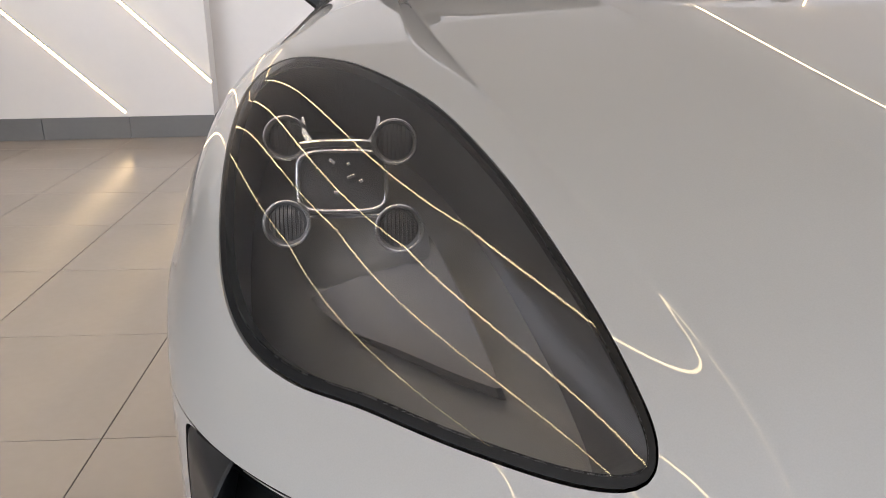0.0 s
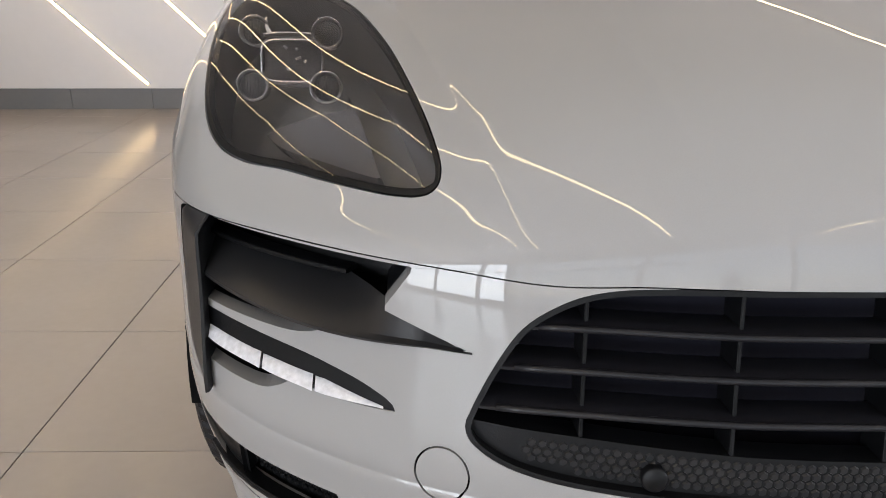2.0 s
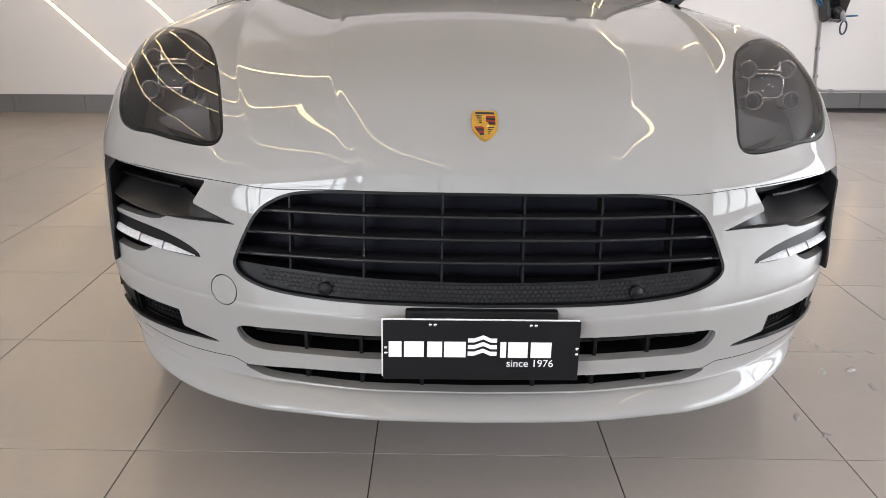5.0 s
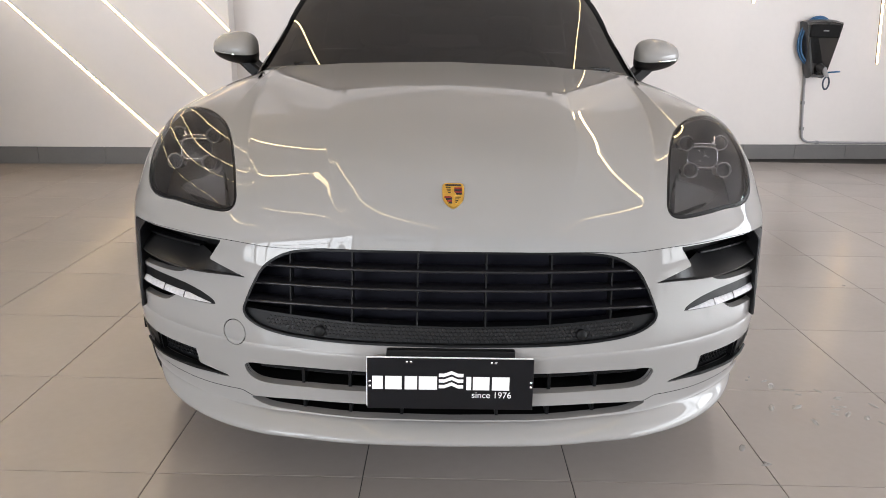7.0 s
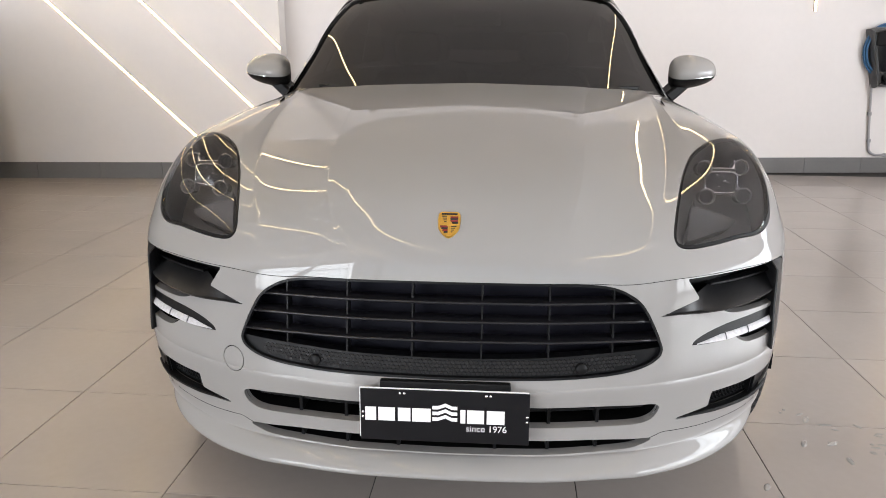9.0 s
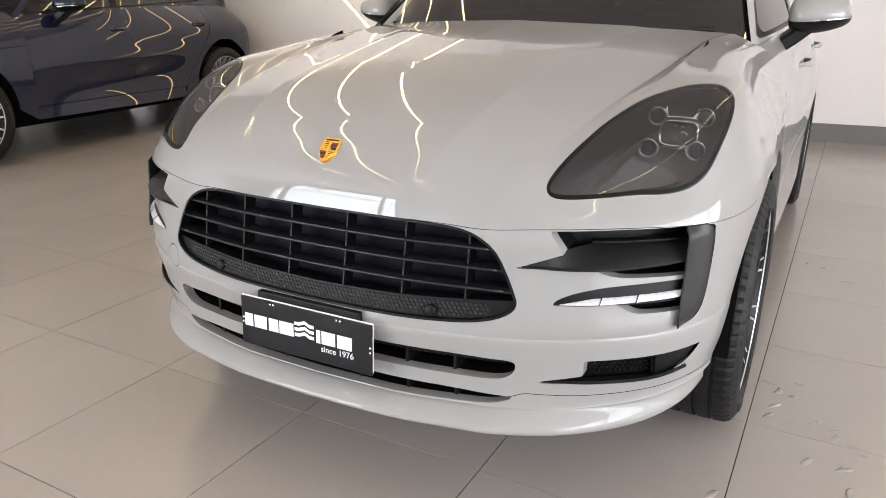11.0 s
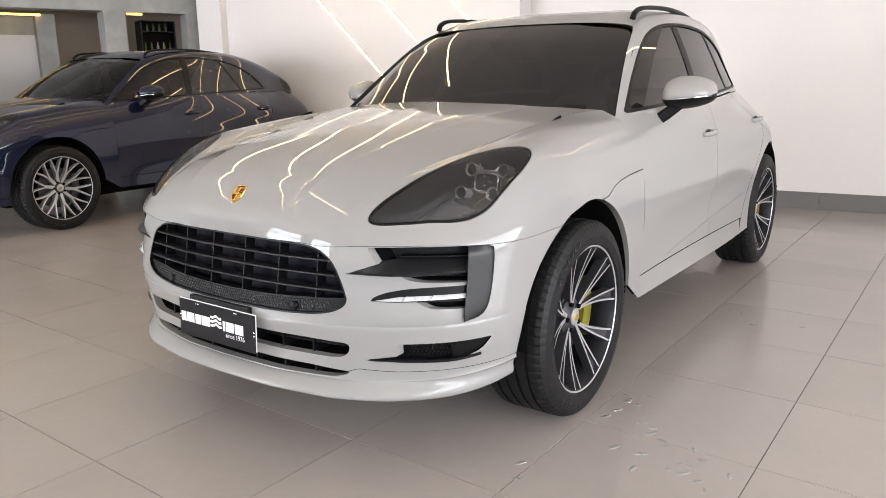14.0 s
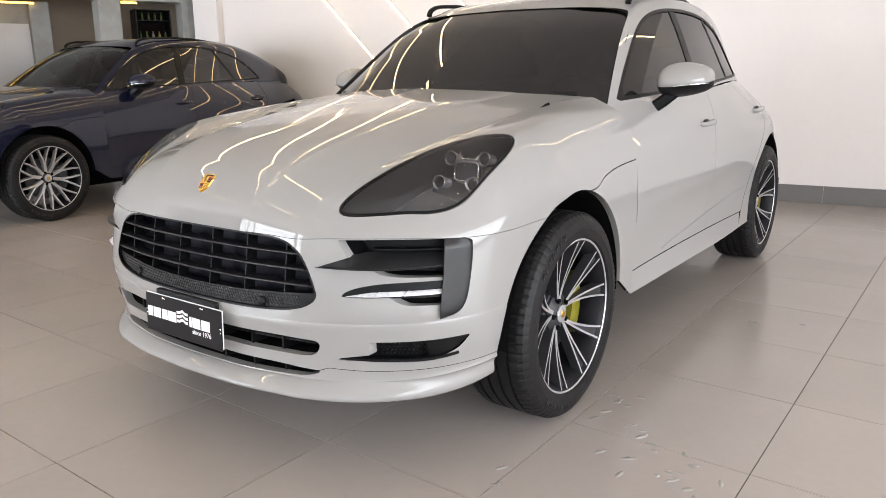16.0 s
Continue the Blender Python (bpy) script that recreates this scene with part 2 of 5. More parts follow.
def glass_front(name, a, b, z0, z1, count, m):
    """A row of tall panes in dark frames, standing on a low sill."""
    front = structure(name, boxed((a, -.08, 0), (b, .08, z0), 0, m), WHITE, "tall glazed shop front in dark frames", "window")
    part("window_head", boxed((a, -.08, z1), (b, .08, CEIL), 0, m), WHITE, front)
    step = (b - a) / count
    for k in range(count + 1):
        x = a + k * step
        part("mullion", boxed((x - .035, -.06, z0), (x + .035, .06, z1), .004, m), FRAME, front)
    for k in range(count):
        x = a + k * step
        part("transom", boxed((x + .035, -.05, 2.2), (x + step - .035, .05, 2.26), .004, m), FRAME, front)
        pane = part("pane", boxed((x + .035, -.004, z0), (x + step - .035, .004, z1), 0, m), PANE, front, "clear glass pane")
        pane.visible_shadow = False
    return front


SOUTH = Matrix.Translation((0, -6.6, 0))
EAST = Matrix.Translation((7.1, 0, 0)) @ pose(0, 0, 0, 0, 0, 90)
glass_front("window_1", -12.0, 7.0, .12, 2.9, 13, SOUTH)
glass_front("window_2", -6.5, 3.2, .12, 2.9, 7, EAST)
built_wall("wall_east", (7.02, 3.2, 0), (7.2, 7.3, CEIL))
built_wall("wall_west", (-12.4, -6.7, 0), (-12.2, -4.0, CEIL))
# the south-west lamp is an added fill for the left floor, its source unseen
window_light("fill_light_south_west", (-7.3, -6.9, 1.6), (-7.3, 0, 1.2), 9.0, 2.7, 900, (.95, .97, 1.05))
window_light("window_light_south", (2.2, -6.9, 1.6), (2.2, 0, 1.2), 9.2, 2.7, 75, (.93, .97, 1.08))
window_light("window_light_east", (7.4, -1.6, 1.6), (0, -1.6, 1.0), 9.4, 2.7, 820)
ground = structure("ground", boxed((-60, -60, -.4), (60, 60, -.12)), grained(material("outside_paving", (.25, .24, .22), .8), .6, .15), "pale paving outside the shop front", "ground")


# ---- light lines on wall and ceiling ----
def light_line(a, b, width, mat, normal, label):
    """A slim glowing profile between two points, lying on a surface."""
    a, b, n = Vector(a), Vector(b), Vector(normal)
    line = root("light_line", label, "light strip", group="light lines")
    t = (b - a).normalized()
    s = t.cross(n).normalized()
    body, glow = bmesh.new(), bmesh.new()
    for bm, w, lo, hi in ((body, width * .5 + .004, 0, .008), (glow, width * .5, .008, .012)):
        v = [bm.verts.new(p + s * w * k + n * h) for p in (a, b) for k in (-1, 1) for h in (lo, hi)]
        for f in ((0, 1, 3, 2), (4, 6, 7, 5), (0, 4, 5, 1), (2, 3, 7, 6), (0, 2, 6, 4), (1, 5, 7, 3)):
            bm.faces.new([v[k] for k in f])
        bmesh.ops.recalc_face_normals(bm, faces=bm.faces)
    part("profile", body, FRAME, line)
    part("diffuser", glow, mat, line, "glowing diffuser")
    return line


WALL_LABEL, CEIL_LABEL = "slanting white light line on the wall", "long warm light line on the ceiling"
for a, b in (((-5.715, 3.19), (-2.643, .195)), ((-4.81, 3.19), (-2.0, .41)), ((-3.874, 3.19), (-2.0, 1.26)), ((-3.03, 3.19), (-2.0, 2.13))):
    light_line((a[0], 5.5, a[1]), (b[0], 5.5, b[1]), .021, COOL, (0, -1, 0), WALL_LABEL).matrix_basis = WALL_WEST
for a, b in (((4.773, 1.045), (4.59, 3.19)), ((3.259, 1.64), (3.17, 3.19))):
    light_line((a[0], 6.5, a[1]), (b[0], 6.5, b[1]), .022, COOL, (0, -1, 0), "upright white light line on the wall").matrix_basis = WALL_EAST
# each wall line carries on over the ceiling, then bends to run along the room
for bends in (((-5.66, 5.48), (-3.3, 1.1), (-3.35, -4.6)), ((-4.78, 5.48), (-2.15, 1.0), (-1.85, -4.6)), ((-3.9, 5.48), (-1.55, .85), (-1.35, -4.6)), ((-3.05, 5.30), (-.98, 1.15), (-.2, -4.6)), ((1.98, 6.30), (1.80, 2.6), (1.86, .8), (2.5, -5.0))):
    for a, b in zip(bends, bends[1:]):
        light_line((*a, CEIL), (*b, CEIL), .020, WARM, (0, 0, -1), CEIL_LABEL)


# ---- smooth panels: a cage of feature lines gives a fine grid, which outlines then cut into parts ----
def knots(n):
    return np.clip(np.arange(-3, n + 1), 0, n - 3).astype(float)


def basis(n, steps):
    """Cubic basis of n points at even steps between the ends."""
    k, t = knots(n), np.linspace(0, n - 3, steps)
    b = np.zeros((steps, n + 3))
    last = np.clip(np.searchsorted(k, t, side="right") - 1, 3, n - 1)
    b[np.arange(steps), last] = 1
    for d in range(1, 4):
        for i in range(n + 3 - d):
            lo, hi = k[i + d] - k[i], k[i + d + 1] - k[i + 1]
            a = (t - k[i]) / lo * b[:, i] if lo > 0 else 0
            c = (k[i + d + 1] - t) / hi * b[:, i + 1] if hi > 0 and i + 1 < n + 3 else 0
            b[:, i] = a + c
    return b[:, :n]


def greville(n):
    k = knots(n)
    return np.array([(k[i + 1] + k[i + 2] + k[i + 3]) / 3 for i in range(n)])


def basis_at(n, t):
    fine = basis(n, 2001)
    return fine[np.clip(np.round(t / (n - 3) * 2000).astype(int), 0, 2000)]


class Patch:
    """Vertices, normals, triangles, and the number of the cut that made each vertex (0: none)."""

    def __init__(self, v, n, t, c=None):
        self.v, self.n, self.t = v, n, t
        self.c = np.zeros(len(v), int) if c is None else c


def cage_patch(rows, nu, nv, rounds=3):
    """The smooth sheet through a cage of rows of points."""
    cage = np.array(rows, float)
    a, b = cage.shape[:2]
    ga, gb = basis_at(a, greville(a)), basis_at(b, greville(b))
    ctrl = cage.copy()
    for _ in range(rounds):
        ctrl += 0.8 * (cage - np.einsum("ia,jb,abk->ijk", ga, gb, ctrl))
    g = np.einsum("ia,jb,abk->ijk", basis(a, nu), basis(b, nv), ctrl)
    n = np.cross(np.gradient(g, axis=1), np.gradient(g, axis=0))
    n /= np.linalg.norm(n, axis=2, keepdims=True) + 1e-12
    i = np.arange(nu * nv).reshape(nu, nv)
    q = np.stack([i[:-1, :-1], i[:-1, 1:], i[1:, 1:], i[1:, :-1]], -1).reshape(-1, 4)
    return Patch(g.reshape(-1, 3), n.reshape(-1, 3), np.vstack([q[:, :3], q[:, [0, 2, 3]]]))


def clip(p, field, tag=1):
    """The side of the patch where field(vertices) is above 0, cut cleanly along 0."""
    f = field(p.v)
    f = np.where(np.abs(f) < 1e-6, 1e-6, f)
    s = f[p.t] > 0
    k = s.sum(1)
    tris, v, n, c = [p.t[k == 3]], [p.v], [p.n], [p.c]
    mixed = np.nonzero((k == 1) | (k == 2))[0]
    if len(mixed):
        t, s = p.t[mixed], s[mixed]
        lone = np.where(s.sum(1) == 1, s.argmax(1), (~s).argmax(1))
        r = np.arange(len(t))
        a, b, d = t[r, lone], t[r, (lone + 1) % 3], t[r, (lone + 2) % 3]
        e = np.vstack([np.sort(np.stack([a, b], 1), 1), np.sort(np.stack([a, d], 1), 1)])
        e, back = np.unique(e, axis=0, return_inverse=True)
        back = back.reshape(-1)
        w = (f[e[:, 0]] / (f[e[:, 0]] - f[e[:, 1]]))[:, None]
        v.append(p.v[e[:, 0]] * (1 - w) + p.v[e[:, 1]] * w)
        m = p.n[e[:, 0]] * (1 - w) + p.n[e[:, 1]] * w
        n.append(m / (np.linalg.norm(m, axis=1, keepdims=True) + 1e-12))
        c.append(np.full(len(e), tag))
        ab, ad = back[: len(t)] + len(p.v), back[len(t):] + len(p.v)
        one = s.sum(1) == 1
        tris.append(np.stack([a, ab, ad], 1)[one])
        tris.append(np.stack([ab, b, d], 1)[~one])
        tris.append(np.stack([ab, d, ad], 1)[~one])
    t = np.vstack(tris)
    v, n, c = np.vstack(v), np.vstack(n), np.concatenate(c)
    used, back = np.unique(t, return_inverse=True)
    return Patch(v[used], n[used], back.reshape(-1, 3), c[used])


def join(*ps):
    off, v, n, t, c = 0, [], [], [], []
    for p in ps:
        v.append(p.v), n.append(p.n), t.append(p.t + off), c.append(p.c)
        off += len(p.v)
    return Patch(np.vstack(v), np.vstack(n), np.vstack(t), np.concatenate(c))


def mirrored(p):
    m = np.array([-1.0, 1, 1])
    return Patch(p.v * m, p.n * m, p.t[:, ::-1].copy(), p.c.copy())


def flange(p, tag, depth, way=None):
    """A wall along the edge that the cut with this tag made, going in by depth along -normal or along way."""
    e = np.vstack([p.t[:, [0, 1]], p.t[:, [1, 2]], p.t[:, [2, 0]]])
    e = e[(p.c[e[:, 0]] == tag) & (p.c[e[:, 1]] == tag)]
    key = np.sort(e, 1)
    _, first, count = np.unique(key, axis=0, return_index=True, return_counts=True)
    e = e[first[count == 1]]
    if not len(e):
        return Patch(np.zeros((0, 3)), np.zeros((0, 3)), np.zeros((0, 3), int))
    d = -p.n * depth if way is None else np.broadcast_to(np.array(way, float) * depth, p.v.shape)
    a, b = p.v[e[:, 0]], p.v[e[:, 1]]
    v = np.stack([a, b, b + d[e[:, 1]], a + d[e[:, 0]]], 1)
    n = np.cross(v[:, 1] - v[:, 0], v[:, 3] - v[:, 0])
    n = -n / (np.linalg.norm(n, axis=1, keepdims=True) + 1e-12)
    i = np.arange(len(e) * 4).reshape(-1, 4)
    return Patch(v.reshape(-1, 3), np.repeat(n, 4, 0), np.vstack([i[:, [0, 2, 1]], i[:, [0, 3, 2]]]))


def moved(p, d):
    return Patch(p.v + p.n * d, p.n, p.t, p.c)


def loop_curve(points, steps=24):
    """A smooth closed line through 2D points; a point given twice makes a corner."""
    p = np.array(points, float)
    out = []
    for i in range(len(p)):
        a, b, c, d = p[i - 1], p[i], p[(i + 1) % len(p)], p[(i + 2) % len(p)]
        if np.allclose(b, c):
            continue
        if np.allclose(a, b):
            a = b
        u = np.linspace(0, 1, steps, endpoint=False)[:, None]
        m0, m1 = (c - a) / 2, (d - b) / 2
        out.append((2 * u**3 - 3 * u**2 + 1) * b + (u**3 - 2 * u**2 + u) * m0 + (-2 * u**3 + 3 * u**2) * c + (u**3 - u**2) * m1)
    return np.vstack(out)


def line_curve(points, steps=16):
    p = np.array(points, float)
    out = []
    for i in range(len(p) - 1):
        a, b, c, d = p[max(i - 1, 0)], p[i], p[i + 1], p[min(i + 2, len(p) - 1)]
        u = np.linspace(0, 1, steps, endpoint=False)[:, None]
        m0, m1 = (c - a) / 2, (d - b) / 2
        out.append((2 * u**3 - 3 * u**2 + 1) * b + (u**3 - 2 * u**2 + u) * m0 + (-2 * u**3 + 3 * u**2) * c + (u**3 - u**2) * m1)
    out.append(p[-1:])
    return np.vstack(out)


def distance(q, line, closed):
    a = line
    b = np.roll(line, -1, 0) if closed else line[1:]
    a = a[: len(b)]
    best = np.full(len(q), 1e9)
    for i in range(len(a)):
        ab = b[i] - a[i]
        u = np.clip(((q - a[i]) @ ab) / (ab @ ab + 1e-15), 0, 1)
        best = np.minimum(best, ((q - a[i] - u[:, None] * ab) ** 2).sum(1))
    return np.sqrt(best)


AXES = {"xz": [0, 2], "xy": [0, 1], "yz": [1, 2]}


def outline(plane, points, where=None, steps=10):
    """A field: metres inside (+) or outside (-) a smooth closed outline, seen along one axis. where: the part of space in which it holds."""
    line, axes = loop_curve(points, steps), AXES[plane]

    def field(v):
        q, far = v[:, axes], np.full(len(v), -1.0)
        near = np.all((q > line.min(0) - 0.06) & (q < line.max(0) + 0.06), axis=1)
        if where is not None:
            near &= where(v)
        q = q[near]
        inside = np.zeros(len(q), bool)
        a, b = line, np.roll(line, -1, 0)
        for i in range(len(a)):
            hit = (a[i, 1] > q[:, 1]) != (b[i, 1] > q[:, 1])
            if hit.any():
                x = a[i, 0] + (q[:, 1] - a[i, 1]) / (b[i, 1] - a[i, 1] + 1e-15) * (b[i, 0] - a[i, 0])
                inside ^= hit & (q[:, 0] < x)
        d = distance(q, line, True)
        far[near] = np.where(inside, d, -d)
        return far

    return field


def beside(plane, points, where=None):
    """A field: metres from an open line, plus to its left."""
    line, axes = line_curve(points), AXES[plane]

    def field(v):
        q = v[:, axes]
        best, sign = np.full(len(q), 1e9), np.ones(len(q))
        for i in range(len(line) - 1):
            ab = line[i + 1] - line[i]
            r = q - line[i]
            u = r @ ab / (ab @ ab + 1e-15)
            lo, hi = (-1e9 if i == 0 else 0), (1e9 if i == len(line) - 2 else 1)
            d = ((r - np.clip(u, lo, hi)[:, None] * ab) ** 2).sum(1)
            near = d < best
            best = np.where(near, d, best)
            sign = np.where(near, np.sign(ab[0] * r[:, 1] - ab[1] * r[:, 0]), sign)
        return np.sqrt(best) * sign

    return field


def away(field, d=0.0):
    return lambda v: -field(v) - d


def inside(field, d=0.0):
    return lambda v: field(v) - d


def band(field, half):
    return lambda v: half - np.abs(field(v))


# ---- the car's skin, half of it (x to the car's left side, y to its rear, z up; front bumper near y = 0) ----
def front_rows():
    lip_under = [(0, .07, .262), (.22, .08, .26), (.44, .125, .255), (.60, .21, .252), (.72, .31, .25), (.79, .42, .258), (.82, .54, .27), (.83, .70, .28), (.83, .86, .28)]
    lip_edge = [(0, .0, .264), (.22, .012, .262), (.44, .055, .257), (.62, .14, .252), (.755, .26, .252), (.835, .38, .26), (.875, .52, .272), (.885, .70, .282), (.885, .86, .282)]
    lip_top = [(0, .018, .300), (.22, .03, .298), (.44, .072, .296), (.62, .16, .296), (.765, .28, .30), (.848, .40, .31), (.887, .53, .32), (.897, .70, .325), (.897, .86, .325)]
    lip_recess = [(0, .045, .328), (.22, .055, .327), (.44, .096, .326), (.62, .172, .327), (.775, .28, .336), (.862, .39, .35), (.903, .52, .36), (.913, .70, .365), (.913, .86, .365)]
    bar = [(0, .045, .40), (.22, .055, .40), (.44, .09, .40), (.62, .16, .40), (.782, .262, .405), (.872, .37, .415), (.917, .51, .425), (.927, .70, .43), (.927, .86, .43)]
    bulge = [(0, .030, .475), (.22, .040, .475), (.44, .078, .478), (.62, .143, .483), (.782, .245, .488), (.876, .357, .495), (.923, .50, .50), (.938, .70, .505), (.938, .86, .505)]
    chin = [(0, .037, .524), (.22, .047, .524), (.44, .083, .526), (.62, .142, .534), (.775, .238, .542), (.873, .352, .55), (.923, .49, .555), (.942, .70, .56), (.942, .86, .56)]
    middle = [(0, .062, .64), (.22, .070, .64), (.44, .10, .64), (.62, .158, .642), (.772, .262, .641), (.872, .362, .652), (.926, .50, .657), (.95, .70, .66), (.95, .86, .62)]
    hood_edge = [(0, .080, .746), (.22, .087, .744), (.44, .115, .738), (.62, .168, .736), (.772, .262, .74), (.874, .378, .748), (.932, .52, .758), (.958, .70, .768), (.955, .86, .66)]
    nose = [(0, 0.103, 0.818), (0.22, 0.11, 0.815), (0.44, 0.142, 0.802), (0.605, 0.195, 0.792), (0.755, 0.288, 0.792), (0.868, 0.41, 0.803), (0.93, 0.56, 0.81), (0.96, 0.76, 0.8), (0.955, 0.88, 0.68)]
    badge = [(0, 0.150, 0.874), (0.22, 0.153, 0.871), (0.42, 0.182, 0.862), (0.578, 0.235, 0.85), (0.73, 0.342, 0.866), (0.853, 0.475, 0.885), (0.922, 0.65, 0.868), (0.958, 0.83, 0.81), (0.955, 0.9, 0.68)]
    brow = [(0, 0.225, 0.936), (0.22, 0.232, 0.932), (0.42, 0.265, 0.92), (0.572, 0.33, 0.908), (0.71, 0.44, 0.934), (0.834, 0.57, 0.958), (0.916, 0.74, 0.915), (0.956, 0.88, 0.81), (0.955, 0.92, 0.68)]
    lamp = [(0, 0.42, 1.006), (0.22, 0.425, 1.001), (0.42, 0.45, 0.985), (0.57, 0.5, 0.974), (0.697, 0.59, 0.996), (0.815, 0.7, 1.012), (0.906, 0.82, 0.95), (0.955, 0.93, 0.81), (0.955, 0.945, 0.68)]
    wing = [(0, .75, 1.068), (.22, .755, 1.062), (.42, .77, 1.040), (.57, .80, 1.032), (.69, .85, 1.042), (.797, .91, 1.042), (.89, .96, .97), (.953, .99, .81), (.955, .97, .66)]
    cowl_front = [(0, 1.05, 1.112), (.22, 1.06, 1.106), (.43, 1.08, 1.086), (.57, 1.10, 1.078), (.69, 1.13, 1.080), (.79, 1.15, 1.066), (.882, 1.15, .98), (.95, 1.11, .80), (.955, 1.04, .62)]
    cowl = [(0, 1.22, 1.134), (.22, 1.235, 1.129), (.44, 1.28, 1.114), (.58, 1.32, 1.104), (.70, 1.36, 1.100), (.79, 1.36, 1.072), (.882, 1.34, .98), (.948, 1.28, .74), (.952, 1.22, .48)]
    cowl_edge = [(0, 1.31, 1.146), (.22, 1.325, 1.142), (.46, 1.38, 1.128), (.62, 1.44, 1.116), (.735, 1.515, 1.104), (.81, 1.515, 1.068), (.887, 1.515, .98), (.938, 1.515, .70), (.925, 1.515, .30)]
    ledge = [(x, y - .003, z - .016) for x, y, z in lip_recess]
    brim = [(x, y + .003, z + .017) for x, y, z in bulge]
    rows = [lip_under, lip_edge, lip_top, ledge, lip_recess, bar, bulge, brim, chin, middle, hood_edge, nose, badge, brow, lamp, wing, cowl_front, cowl, cowl_edge]
    # the hood's two creases: a ridge beside the middle panel and a valley under the wing, with a flat facet between them
    ridge = [.270] * 11 + [.272, .285, .312, .340, .370, .400, .435, .455]
    valley = [.470] * 11 + [.475, .490, .525, .572, .622, .650, .665, .680]
    lift = [0] * 12 + [.0015, .006, .010, .013, .010, .003, 0]
    out = []
    for k, (row, c1, c2, h) in enumerate(zip(rows, ridge, valley, lift)):
        if 1 <= k <= 11:
            row = [(x - .010 * min(1, max(0, (x - .62) / .25)), y, z) for x, y, z in row]
        fine = line_curve(row, 16)[:96]

        def on(x, dz=0.0):
            return (x, float(np.interp(x, fine[:, 0], fine[:, 1])), float(np.interp(x, fine[:, 0], fine[:, 2])) + dz)

        sharp, dip = (.012, .55 * h) if k > 11 else (.025, 0)
        inner, outer = on(c1 + sharp, .45 * h), on(c2 - sharp, -dip)
        facet = tuple((a + b) / 2 for a, b in zip(inner, outer))
        shoulder = row[3] if k <= 11 else on((c2 + row[4][0]) / 2 + .01)
        out.append([row[0], on(.6 * c1, .15 * h), on(c1 - sharp, .45 * h), inner, facet, outer, on(c2 + sharp, -dip), shoulder, *row[4:]])
    return out


def side_rows():
    """Doors and rear wing, from the front door's edge back round the tail to the middle."""
    #        y     belt x,z    shoulder x,z  waist x,z  crease x,z  blade x,z  sill x,z
    door_edge = (1.515, .810, 1.068, .887, .980, .930, .780, .938, .640, .930, .480, .925, .300)
    door_front = (1.80, .832, 1.090, .903, .985, .932, .790, .937, .650, .915, .480, .930, .300)
    door_middle = (2.30, .868, 1.110, .918, .990, .940, .800, .944, .660, .910, .490, .938, .300)
    door_rear = (2.80, .860, 1.132, .923, 1.00, .946, .810, .952, .680, .918, .500, .945, .300)
    wing_front = (3.25, .805, 1.146, .922, 1.00, .955, .840, .960, .700, .945, .510, .945, .310)
    wheel = (3.756, .712, 1.146, .872, .985, .945, .860, .957, .720, .945, .520, .930, .320)
    wing_rear = (4.12, .606, 1.140, .785, .990, .865, .865, .885, .720, .870, .520, .850, .330)
    corner_front = (4.36, .500, 1.125, .680, .990, .765, .870, .785, .720, .770, .520, .750, .340)
    corner = (4.52, .380, 1.105, .520, .985, .580, .870, .600, .720, .580, .520, .560, .350)
    tail_side = (4.60, .200, 1.090, .260, .980, .290, .870, .300, .720, .290, .520, .280, .360)
    tail_middle = (4.61, 0, 1.085, 0, .980, 0, .870, 0, .720, 0, .520, 0, .360)
    table = [door_edge, door_front, door_middle, door_rear, wing_front, wheel, wing_rear, corner_front, corner, tail_side, tail_middle]
    return [[(r[i], r[0] - (0 if r[0] < 4.3 else .25 * max(0, r[i + 1] - 1.0)), r[i + 1]) for i in (1, 3, 5, 7, 9, 11)] for r in table]


